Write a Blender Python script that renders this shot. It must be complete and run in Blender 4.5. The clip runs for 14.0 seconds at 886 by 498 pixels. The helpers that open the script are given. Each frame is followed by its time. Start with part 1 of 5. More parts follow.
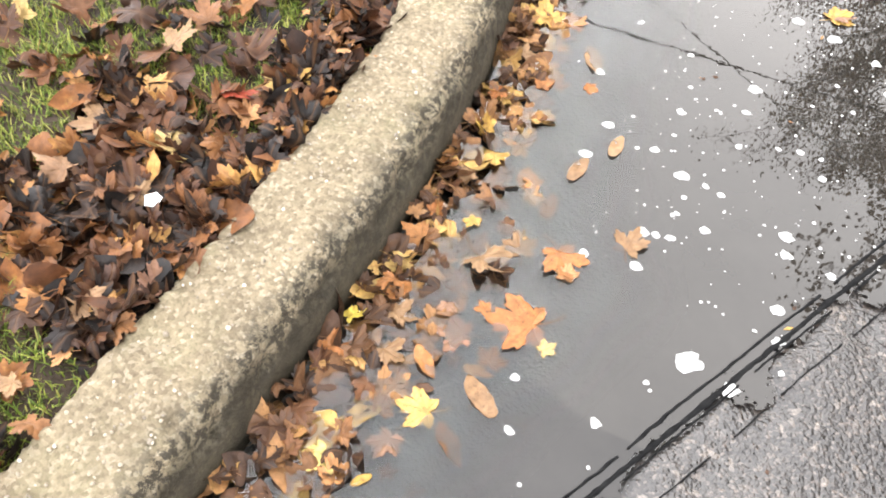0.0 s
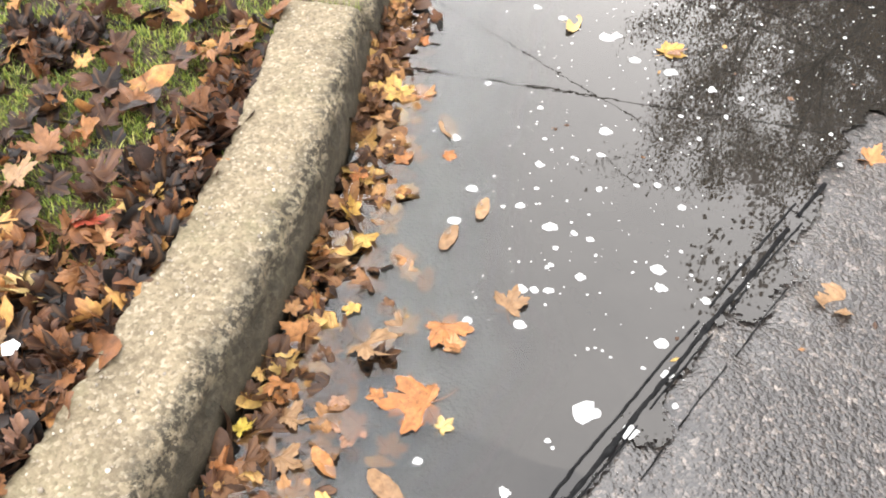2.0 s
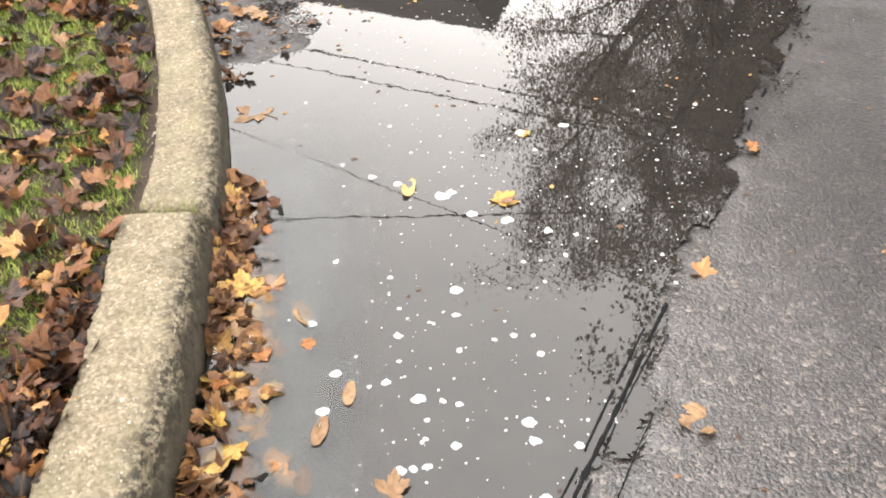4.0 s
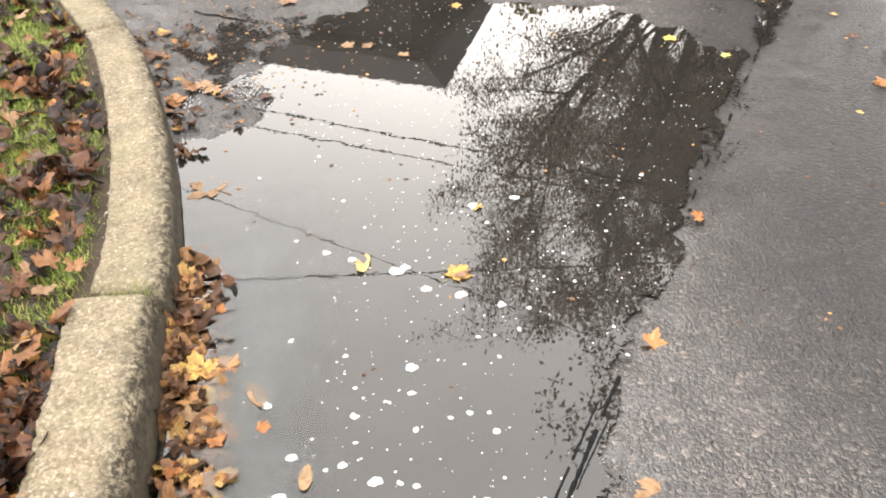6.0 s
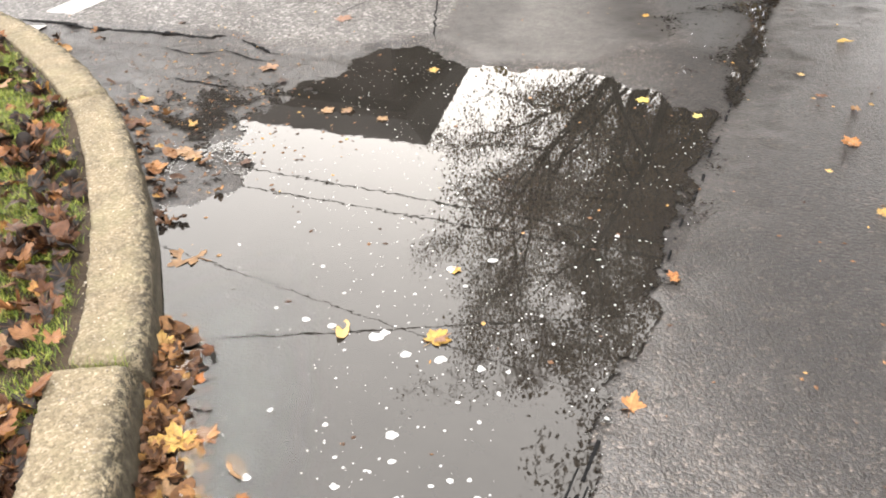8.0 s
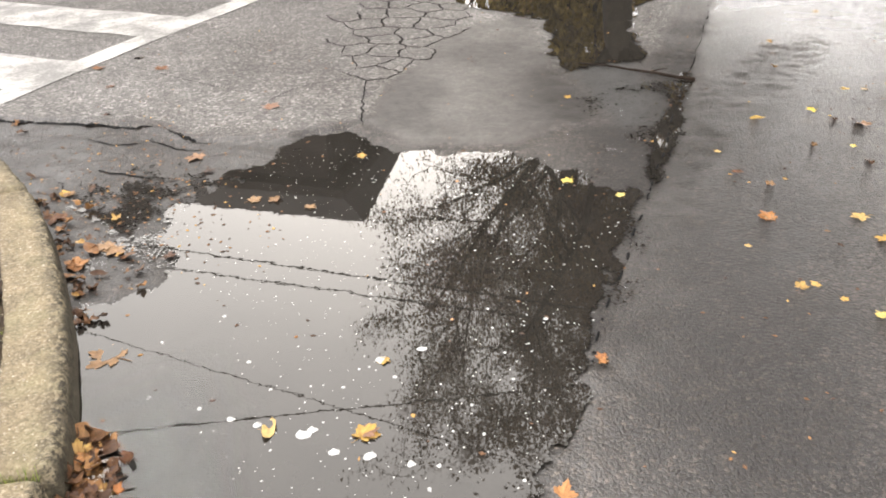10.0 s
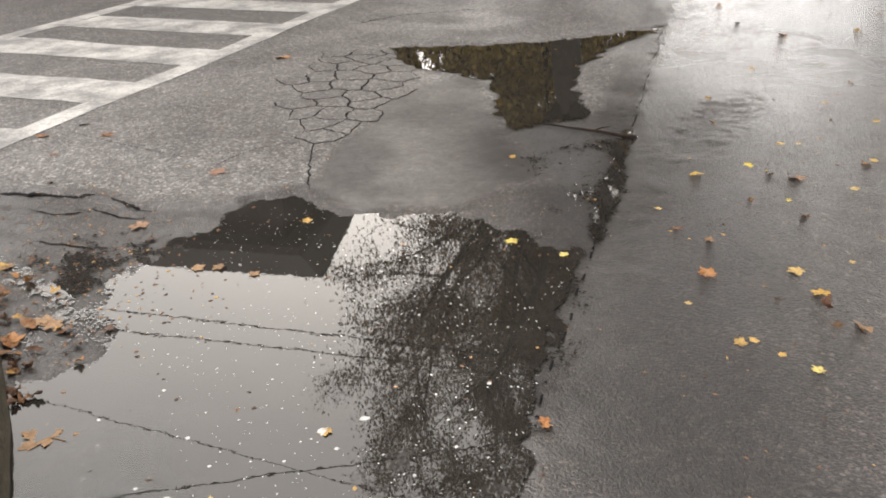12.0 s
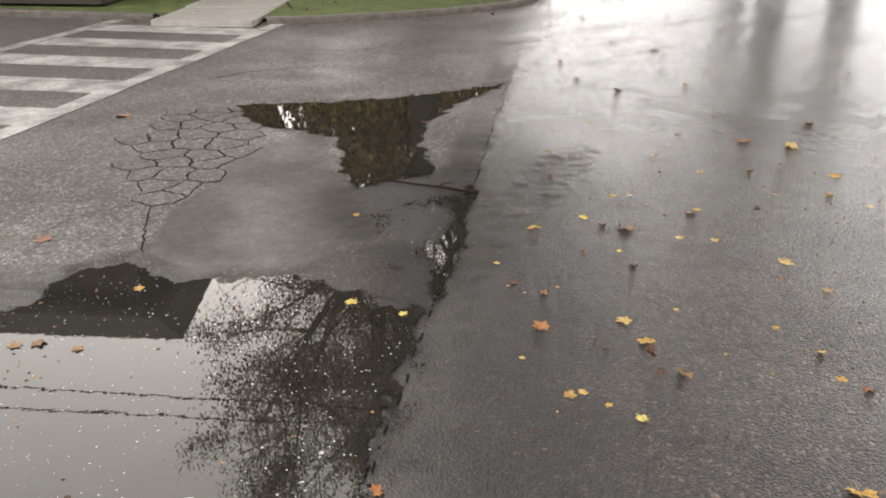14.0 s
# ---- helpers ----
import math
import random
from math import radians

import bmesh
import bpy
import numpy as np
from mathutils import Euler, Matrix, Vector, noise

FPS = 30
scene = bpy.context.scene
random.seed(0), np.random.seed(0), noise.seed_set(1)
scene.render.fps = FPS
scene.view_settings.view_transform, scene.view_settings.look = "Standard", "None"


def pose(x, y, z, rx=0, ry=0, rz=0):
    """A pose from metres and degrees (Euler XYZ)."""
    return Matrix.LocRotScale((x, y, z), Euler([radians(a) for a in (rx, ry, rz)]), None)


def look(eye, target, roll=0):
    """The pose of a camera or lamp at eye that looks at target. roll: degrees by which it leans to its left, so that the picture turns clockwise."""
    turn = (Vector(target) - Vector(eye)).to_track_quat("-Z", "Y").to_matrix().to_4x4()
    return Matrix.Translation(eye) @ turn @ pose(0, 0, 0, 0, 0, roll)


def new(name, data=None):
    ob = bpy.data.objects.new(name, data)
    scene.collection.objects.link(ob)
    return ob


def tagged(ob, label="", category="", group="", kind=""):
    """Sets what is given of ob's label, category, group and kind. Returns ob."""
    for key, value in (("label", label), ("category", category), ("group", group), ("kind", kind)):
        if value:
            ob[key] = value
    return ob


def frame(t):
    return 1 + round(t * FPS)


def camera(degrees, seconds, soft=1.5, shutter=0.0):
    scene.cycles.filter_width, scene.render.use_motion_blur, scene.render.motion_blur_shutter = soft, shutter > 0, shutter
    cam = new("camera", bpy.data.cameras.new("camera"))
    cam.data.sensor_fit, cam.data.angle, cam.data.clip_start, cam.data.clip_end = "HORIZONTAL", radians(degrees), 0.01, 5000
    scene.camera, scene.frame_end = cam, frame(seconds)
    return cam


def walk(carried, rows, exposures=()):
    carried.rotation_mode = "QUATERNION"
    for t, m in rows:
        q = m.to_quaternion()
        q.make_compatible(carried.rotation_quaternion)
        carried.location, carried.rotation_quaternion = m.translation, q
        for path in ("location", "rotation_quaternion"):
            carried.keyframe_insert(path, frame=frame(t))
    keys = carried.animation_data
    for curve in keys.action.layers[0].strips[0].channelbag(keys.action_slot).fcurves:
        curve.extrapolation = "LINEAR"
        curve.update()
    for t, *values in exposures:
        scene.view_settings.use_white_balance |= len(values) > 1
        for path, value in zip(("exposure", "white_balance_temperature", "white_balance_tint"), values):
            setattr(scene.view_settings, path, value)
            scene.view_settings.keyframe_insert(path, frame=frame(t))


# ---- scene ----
cam = camera(54.0, 14.0, soft=1.9)
PATH = [
    (0, (0.065, 0.028, 1.384), (0.111, 1.25, -0.199), 3.6),
    (0.5, (0.081, 0.025, 1.383), (0.144, 1.268, -0.182), 2.8),
    (1, (0.102, 0.04, 1.385), (0.213, 1.291, -0.171), 2.1),
    (1.5, (0.117, 0.052, 1.391), (0.304, 1.341, -0.127), 1.4),
    (2, (0.133, 0.064, 1.404), (0.393, 1.373, -0.086), 0.7),
    (2.5, (0.148, 0.071, 1.413), (0.452, 1.402, -0.049), -0.6),
    (3, (0.167, 0.088, 1.433), (0.561, 1.442, 0.014), -1.0),
    (3.5, (0.2, 0.104, 1.473), (0.702, 1.493, 0.125), -2.4),
    (6, (0.234, 0.13, 1.568), (0.926, 1.575, 0.372), -1.3),
    (6.5, (0.238, 0.129, 1.582), (0.946, 1.591, 0.415), -1.7),
    (7, (0.24, 0.124, 1.592), (0.959, 1.601, 0.451), -1.6),
    (9.5, (0.294, 0.126, 1.636), (1.164, 1.62, 0.631), -1.1),
    (10, (0.314, 0.131, 1.647), (1.231, 1.629, 0.69), -1.1),
    (10.5, (0.325, 0.128, 1.665), (1.267, 1.64, 0.757), -1.4),
    (11, (0.338, 0.125, 1.677), (1.305, 1.646, 0.811), -1.6),
    (11.5, (0.359, 0.113, 1.69), (1.368, 1.618, 0.843), -1.4),
    (12, (0.382, 0.105, 1.693), (1.404, 1.598, 0.841), -1.2),
    (12.5, (0.415, 0.089, 1.696), (1.532, 1.522, 0.859), -0.1),
    (13, (0.452, 0.072, 1.706), (1.611, 1.474, 0.875), 0.3),
    (13.5, (0.493, 0.05, 1.729), (1.701, 1.433, 0.936), -0.2),
    (14, (0.522, 0.035, 1.735), (1.8, 1.377, 0.984), 0.4),
]
walk(cam, [(t, look(eye, target, roll)) for t, eye, target, roll in PATH],
     exposures=[(0.0, 0.38, 7100, 12), (3.5, 0.2, 7250, 12), (7.0, 0.2, 7450, 12), (9.5, 0.02, 7500, 12), (11.5, -0.46, 7550, 12), (12.5, -0.6, 7550, 12), (14.0, -0.76, 7550, 12)])

# ---- world, sun, exposure ----
world = bpy.data.worlds.new("overcast_sky")
scene.world = world
world.use_nodes = True
wn = world.node_tree
wn.nodes.clear()
w_out = wn.nodes.new("ShaderNodeOutputWorld")
w_bg = wn.nodes.new("ShaderNodeBackground")
w_sky = wn.nodes.new("ShaderNodeTexSky")
w_sky.sky_type = 'NISHITA'
w_sky.sun_disc = False
w_sky.sun_elevation = radians(22)
w_sky.sun_rotation = radians(28)
w_sky.dust_density = 5.0
w_hsv = wn.nodes.new("ShaderNodeHueSaturation")
w_hsv.inputs["Saturation"].default_value = 0.12
w_mix = wn.nodes.new("ShaderNodeMix")
w_mix.data_type = 'RGBA'
w_mix.inputs["Factor"].default_value = 0.76
w_mix.inputs["B"].default_value = (34.2, 36.5, 40.6, 1)
wn.links.new(w_sky.outputs["Color"], w_hsv.inputs["Color"])
wn.links.new(w_hsv.outputs["Color"], w_mix.inputs["A"])
wn.links.new(w_mix.outputs["Result"], w_bg.inputs["Color"])
wn.links.new(w_bg.outputs["Background"], w_out.inputs["Surface"])
w_bg.inputs["Strength"].default_value = 0.15

sun = new("sun", bpy.data.lights.new("sun", 'SUN'))
sun.data.energy = 0.6
sun.data.angle = radians(50)
sun.data.color = (1.0, 0.96, 0.9)
sun.matrix_world = look((7, 13.2, 11), (0, 0, 0))


# ---- materials ----
class Nodes:
    """A small wrapper for building node materials."""

    def __init__(self, name):
        self.mat = bpy.data.materials.new(name)
        self.mat.use_nodes = True
        self.t = self.mat.node_tree
        self.bsdf = self.t.nodes["Principled BSDF"]
        self.out = self.t.nodes["Material Output"]
        self.geo = None

    def node(self, kind, **values):
        n = self.t.nodes.new("ShaderNode" + kind)
        for key, value in values.items():
            self.put(n.inputs[key.replace("_", " ")], value)
        return n

    def put(self, socket, value):
        if isinstance(value, bpy.types.NodeSocket):
            self.t.links.new(value, socket)
        else:
            socket.default_value = value

    def pos(self):
        if self.geo is None:
            self.geo = self.t.nodes.new("ShaderNodeNewGeometry")
        return self.geo.outputs["Position"]

    def coord(self):
        return self.t.nodes.new("ShaderNodeTexCoord").outputs["Object"]

    def noise(self, scale, detail=4.0, rough=0.6, where=None, lacun=2.0):
        n = self.node("TexNoise", Scale=scale, Detail=detail, Roughness=rough)
        self.put(n.inputs["Vector"], where or self.pos())
        return n.outputs["Fac"]

    def cells(self, scale, where=None, out="Distance", feature='F1', jitter=1.0):
        n = self.node("TexVoronoi", Scale=scale, Randomness=jitter)
        n.feature = feature
        self.put(n.inputs["Vector"], where or self.pos())
        return n.outputs[out]

    def ramp(self, fac, stops):
        n = self.node("ValToRGB")
        self.put(n.inputs["Fac"], fac)
        e = n.color_ramp.elements
        while len(e) < len(stops):
            e.new(0.5)
        for k, (p, c) in enumerate(stops):
            e[k].position = p
            e[k].color = (*c, 1) if isinstance(c, tuple) else (c, c, c, 1)
        return n.outputs["Color"]

    def mix(self, fac, a, b, blend='MIX'):
        n = self.node("Mix")
        n.data_type = 'RGBA'
        n.blend_type = blend
        self.put(n.inputs["Factor"], fac)
        for key, v in (("A", a), ("B", b)):
            sock = [i for i in n.inputs if i.name == key and i.type == 'RGBA'][0]
            self.put(sock, (*v, 1) if isinstance(v, tuple) else v)
        return [o for o in n.outputs if o.type == 'RGBA'][0]

    def math(self, op, a, b=0.0, c=None, clamp=False):
        n = self.node("Math")
        n.operation = op
        n.use_clamp = clamp
        self.put(n.inputs[0], a)
        self.put(n.inputs[1], b)
        if c is not None:
            self.put(n.inputs[2], c)
        return n.outputs[0]

    def attr(self, name):
        n = self.node("Attribute")
        n.attribute_name = name
        return n.outputs["Fac"]

    def bump(self, height, strength=0.5, distance=0.002, normal=None):
        n = self.node("Bump", Strength=strength, Distance=distance)
        self.put(n.inputs["Height"], height)
        if normal is not None:
            self.put(n.inputs["Normal"], normal)
        return n.outputs["Normal"]

    def finish(self, color, rough=0.8, normal=None, spec=0.5, coat=None, coat_rough=0.1, metal=0.0):
        b = self.bsdf
        self.put(b.inputs["Base Color"], (*color, 1) if isinstance(color, tuple) else color)
        self.put(b.inputs["Roughness"], rough)
        self.put(b.inputs["Specular IOR Level"], spec)
        self.put(b.inputs["Metallic"], metal)
        if normal is not None:
            self.put(b.inputs["Normal"], normal)
        if coat is not None:
            self.put(b.inputs["Coat Weight"], coat)
            self.put(b.inputs["Coat Roughness"], coat_rough)
            self.put(b.inputs["Coat IOR"], 1.33)
        return self.mat


def asphalt_material():
    m = Nodes("wet_asphalt")
    wet, fine, silt, pale = m.attr("wet"), m.attr("fine"), m.attr("silt"), m.attr("pale")
    small = m.node("SeparateColor", Color=m.cells(175, out="Color")).outputs["Red"]
    big = m.node("SeparateColor", Color=m.cells(82, out="Color")).outputs["Green"]
    grit = m.ramp(small, [(0.0, (0.008, 0.0072, 0.0068)), (0.55, (0.017, 0.0152, 0.0146)), (0.85, (0.045, 0.04, 0.038)), (1.0, (0.16, 0.146, 0.138))])
    # stone chips; the palest stop paints the glints of wet aggregate
    chip_glints = m.ramp(big, [(0.0, (0.01, 0.009, 0.0085)), (0.6, (0.022, 0.0197, 0.0187)), (0.9, (0.06, 0.054, 0.051)), (1.0, (0.4, 0.378, 0.355))])
    base = m.mix(1.0, m.mix(0.3, grit, chip_glints), (0.84, 0.74, 0.655), 'MULTIPLY')
    smooth = m.ramp(m.noise(60, 5), [(0.3, (0.043, 0.039, 0.036)), (0.7, (0.07, 0.064, 0.059))])
    base = m.mix(fine, base, smooth)
    worn_stone = m.ramp(m.node("SeparateColor", Color=m.cells(64, out="Color")).outputs["Blue"], [(0.0, (0.05, 0.046, 0.043)), (0.5, (0.115, 0.107, 0.1)), (0.82, (0.2, 0.188, 0.175)), (1.0, (0.44, 0.42, 0.395))])
    base = m.mix(m.math('MULTIPLY', pale, 0.72), base, worn_stone)
    blotch = m.ramp(m.noise(1.6, 5, 0.65), [(0.3, 0.76), (0.7, 1.2)])
    base = m.mix(1.0, base, blotch, 'MULTIPLY')
    base = m.mix(1.0, base, m.ramp(m.noise(14, 6, 0.75), [(0.32, 0.62), (0.68, 1.4)]), 'MULTIPLY')
    # dark: gutter, soaked ground and the tree reflection painted in beside the seam
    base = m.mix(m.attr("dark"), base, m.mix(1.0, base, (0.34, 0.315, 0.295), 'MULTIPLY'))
    mud = m.ramp(m.noise(7, 6), [(0.3, (0.022, 0.021, 0.0195)), (0.7, (0.036, 0.0345, 0.0325))])
    base = m.mix(silt, base, mud)
    lumps = m.math('ADD', m.math('SUBTRACT', 1.0, m.cells(175)), m.math('MULTIPLY', m.math('SUBTRACT', 1.0, m.cells(82)), 1.6))
    rel = m.math('MULTIPLY', lumps, m.math('SUBTRACT', 1.0, m.math('MULTIPLY', fine, 0.8)))
    n1 = m.bump(rel, 0.7, 0.0024)
    n2 = m.bump(m.noise(26, 4), 0.35, 0.004, n1)
    rough = m.math('SUBTRACT', 0.62, m.math('MULTIPLY', wet, 0.3))
    film = m.bump(m.math('ADD', m.math('MULTIPLY', rel, 0.5), m.math('MULTIPLY', m.noise(38, 4, 0.7), 0.5)), 0.85, 0.0028)
    m.finish(base, rough, n2, 0.4, coat=wet, coat_rough=0.14)
    m.put(m.bsdf.inputs["Coat IOR"], 1.46)
    m.put(m.bsdf.inputs["Coat Normal"], film)
    return m.mat


def water_material():
    m = Nodes("puddle_water")
    m.t.nodes.remove(m.bsdf)
    rip = m.noise(9, 3, 0.5)
    fine = m.noise(70, 2, 0.5)
    nrm = m.bump(m.math('ADD', rip, m.math('MULTIPLY', fine, 0.06)), 0.12, 0.0012)
    clear = m.node("BsdfTransparent", Color=(0.82, 0.84, 0.83, 1))
    mud = m.node("BsdfDiffuse")
    m.put(mud.inputs["Color"], m.ramp(m.noise(5, 5), [(0.3, (0.0155, 0.0136, 0.0115)), (0.7, (0.024, 0.0214, 0.0186))]))
    body = m.node("MixShader")
    m.put(body.inputs[0], m.math('SUBTRACT', 1.0, m.attr("clear"), clamp=True))
    m.put(body.inputs[1], clear.outputs[0])
    m.put(body.inputs[2], mud.outputs[0])
    gloss = m.node("BsdfAnisotropic", Color=(1, 1, 1, 1), Roughness=0.004)
    m.put(gloss.inputs["Normal"], nrm)
    fres = m.node("Fresnel", IOR=1.48)
    m.put(fres.inputs["Normal"], nrm)
    top = m.node("MixShader")
    m.put(top.inputs[0], fres.outputs[0])
    m.put(top.inputs[1], body.outputs[0])
    m.put(top.inputs[2], gloss.outputs[0])
    # stones of the road stand out of the film where it is shallow
    stones = m.math('ADD', m.math('SUBTRACT', 1.15, m.cells(82)), m.math('MULTIPLY', m.noise(17, 5, 0.7), 1.1))
    spare = m.math('SUBTRACT', m.attr("depth"), m.math('MULTIPLY', stones, 0.0062))
    cover = m.math('MULTIPLY', spare, 900.0, clamp=True)
    dry = m.node("BsdfTransparent", Color=(1, 1, 1, 1))
    film = m.node("MixShader")
    m.put(film.inputs[0], cover)
    m.put(film.inputs[1], dry.outputs[0])
    m.put(film.inputs[2], top.outputs[0])
    m.put(m.out.inputs["Surface"], film.outputs[0])
    return m.mat


def concrete_material():
    m = Nodes("weathered_concrete")
    front = m.attr("front")
    agg = m.node("SeparateColor", Color=m.cells(140, out="Color")).outputs["Red"]
    stones = m.ramp(agg, [(0.0, (0.1, 0.076, 0.047)), (0.4, (0.215, 0.168, 0.106)), (0.75, (0.33, 0.268, 0.18)), (1.0, (0.56, 0.49, 0.37))])
    paste = m.ramp(m.noise(90, 6, 0.7), [(0.3, (0.125, 0.099, 0.062)), (0.7, (0.28, 0.226, 0.148))])
    base = m.mix(0.36, paste, stones)
    wide = m.ramp(m.noise(9, 6, 0.7), [(0.33, 0.62), (0.66, 1.08)])
    base = m.mix(1.0, base, wide, 'MULTIPLY')
    green = m.ramp(m.noise(5, 5, 0.7), [(0.5, 0.0), (0.7, 0.35)])
    base = m.mix(green, base, (0.2, 0.19, 0.1))
    stain = m.math('MULTIPLY', front, m.ramp(m.noise(24, 6, 0.75), [(0.42, 0.0), (0.56, 1.0)]))
    base = m.mix(m.math('MULTIPLY', stain, 0.7), base, (0.1, 0.088, 0.062))
    pits = m.math('MULTIPLY', front, m.ramp(m.noise(48, 5, 0.8), [(0.48, 0.0), (0.54, 0.95)]))
    base = m.mix(pits, base, (0.03, 0.025, 0.017))
    specks = m.ramp(m.noise(210, 3, 0.6), [(0.6, 0.0), (0.68, 0.6)])
    base = m.mix(specks, base, (0.11, 0.085, 0.055))
    # shade of the sky-starved lower face, painted as a darker colour
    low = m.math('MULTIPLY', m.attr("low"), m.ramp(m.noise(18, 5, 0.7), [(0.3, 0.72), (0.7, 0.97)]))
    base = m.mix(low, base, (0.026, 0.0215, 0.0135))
    d = m.cells(140)
    h = m.math('ADD', m.math('MULTIPLY', m.math('SUBTRACT', 1.0, d), 0.6), m.noise(160, 4, 0.7))
    n1 = m.bump(h, 0.6, 0.003)
    n2 = m.bump(m.noise(40, 5, 0.7), 0.6, 0.005, n1)
    return m.finish(base, 0.78, n2, 0.25)


def pebble_material():
    m = Nodes("kerb_pebbles")
    m.pos()
    base = m.ramp(m.geo.outputs["Random Per Island"], [(0.0, (0.13, 0.098, 0.06)), (0.5, (0.25, 0.195, 0.12)), (0.85, (0.38, 0.32, 0.22)), (1.0, (0.58, 0.53, 0.43))])
    return m.finish(m.mix(0.25, base, m.ramp(m.noise(300, 3), [(0.3, 0.12), (0.7, 0.5)])), 0.8, None, 0.2)


def leaf_material(name, stops, island=False, gloss=0.3):
    m = Nodes(name)
    m.pos()
    if island:
        rnd = m.geo.outputs["Random Per Island"]
    else:
        rnd = m.node("ObjectInfo").outputs["Random"]
    # hue drifts within each leaf as well as from leaf to leaf
    drift = m.math('ADD', rnd, m.math('MULTIPLY', m.math('SUBTRACT', m.noise(24, 3, 0.6), 0.5), 0.3), clamp=True)
    base = m.ramp(drift, stops)
    base = m.mix(1.0, base, m.ramp(m.noise(55, 5, 0.7), [(0.3, 0.55), (0.65, 1.15)]), 'MULTIPLY')
    spots = m.ramp(m.noise(130, 3, 0.6), [(0.58, 0.0), (0.72, 0.6)])
    base = m.mix(spots, base, (0.05, 0.026, 0.012))
    base = m.mix(m.math('MULTIPLY', m.attr("vein"), 0.35), base, (0.16, 0.075, 0.03))
    nrm = m.bump(m.math('ADD', m.noise(80, 4), m.math('MULTIPLY', m.attr("vein"), -0.7)), 0.6, 0.003)
    rough = m.ramp(m.noise(30, 3), [(0.3, 0.38), (0.7, 0.75)])
    m.finish(base, rough, nrm, gloss)
    return m.mat


def simple(name, a, b, scale=8.0, rough=0.8, bump=0.3, dist=0.004, spec=0.4):
    m = Nodes(name)
    base = m.ramp(m.noise(scale, 6, 0.65), [(0.3, a), (0.7, b)])
    return m.finish(base, rough, m.bump(m.noise(scale * 5, 4), bump, dist), spec)


def paint_material():
    m = Nodes("worn_road_paint")
    white = m.ramp(m.noise(30, 5), [(0.3, (0.42, 0.405, 0.375)), (0.7, (0.62, 0.6, 0.565))])
    grit = m.ramp(m.cells(150), [(0.1, (0.05, 0.05, 0.05)), (0.5, (0.13, 0.125, 0.12))])
    worn = m.ramp(m.math('ADD', m.math('MULTIPLY', m.noise(2.4, 6, 0.7), 0.75), m.math('MULTIPLY', m.noise(48, 5, 0.75), 0.42)), [(0.47, 0.0), (0.68, 0.9)])
    base = m.mix(worn, white, grit)
    return m.finish(base, 0.45, m.bump(m.cells(150), 0.4, 0.002), 0.4, coat=0.4, coat_rough=0.25)


def grass_material(name, stops):
    m = Nodes(name)
    m.pos()
    base = m.ramp(m.geo.outputs["Random Per Island"], stops)
    return m.finish(base, 0.5, None, 0.35)


M_ASPHALT = asphalt_material()
M_WATER = water_material()
M_CONCRETE = concrete_material()
M_PEBBLE = pebble_material()
M_PAINT = paint_material()
M_SEAL = simple("crack_sealer", (0.006, 0.006, 0.0065), (0.015, 0.015, 0.015), 40, 0.9, 0.6, 0.003, 0.06)
# near-black colour that stands in for the shadow inside the cracks
M_GAP = simple("crack_shadow", (0.007, 0.0064, 0.006), (0.017, 0.0152, 0.0136), 30, 0.9, 0.5, 0.003, 0.1)
M_SOIL = simple("damp_soil", (0.025, 0.017, 0.011), (0.075, 0.05, 0.03), 14, 0.85, 0.8, 0.012)
M_LAWN = simple("lawn_ground", (0.045, 0.07, 0.018), (0.12, 0.14, 0.04), 3, 0.9, 0.8, 0.02)
M_FOAM = simple("dirty_foam", (0.3, 0.3, 0.29), (0.55, 0.55, 0.53), 90, 0.6, 0.6, 0.002)
M_GRASS = grass_material("grass_blades", [(0.0, (0.05, 0.085, 0.012)), (0.45, (0.13, 0.185, 0.025)), (0.8, (0.27, 0.3, 0.05)), (1.0, (0.38, 0.35, 0.1))])
M_BARK = simple("wet_bark", (0.02, 0.016, 0.012), (0.06, 0.048, 0.036), 10, 0.8, 0.9, 0.02)
M_CROWN = grass_material("autumn_crown", [(0.0, (0.06, 0.033, 0.015)), (0.5, (0.125, 0.07, 0.03)), (0.85, (0.19, 0.112, 0.042)), (1.0, (0.26, 0.16, 0.055))])
M_CROWN_OLIVE = grass_material("olive_crown", [(0.0, (0.17, 0.12, 0.028)), (0.6, (0.32, 0.225, 0.05)), (1.0, (0.46, 0.33, 0.09))])
M_ROOF = simple("dark_shingles", (0.018, 0.013, 0.011), (0.04, 0.03, 0.025), 6, 0.85, 0.4, 0.01)
M_SIDING = simple("brown_siding", (0.03, 0.022, 0.018), (0.055, 0.042, 0.034), 3, 0.8, 0.2, 0.005)
M_TRIM = simple("white_trim", (0.68, 0.68, 0.66), (0.8, 0.8, 0.78), 5, 0.5, 0.1, 0.002)
M_GLASS = simple("dark_window_glass", (0.02, 0.022, 0.025), (0.03, 0.032, 0.036), 1, 0.05, 0.0, 0.001)
M_POLE = simple("pole_timber", (0.06, 0.05, 0.04), (0.12, 0.1, 0.08), 9, 0.85, 0.5, 0.01)
M_WIRE = simple("cable_rubber", (0.01, 0.01, 0.01), (0.02, 0.02, 0.02), 9, 0.6, 0.1, 0.001)
M_PATH = simple("pale_pavement", (0.27, 0.25, 0.22), (0.36, 0.34, 0.31), 5, 0.6, 0.3, 0.003)
M_FARKERB = simple("dark_wet_kerb", (0.07, 0.06, 0.05), (0.15, 0.13, 0.11), 7, 0.6, 0.4, 0.005)
M_TWIG = simple("wet_twig", (0.01, 0.007, 0.005), (0.025, 0.016, 0.011), 30, 0.75, 0.5, 0.003, 0.12)
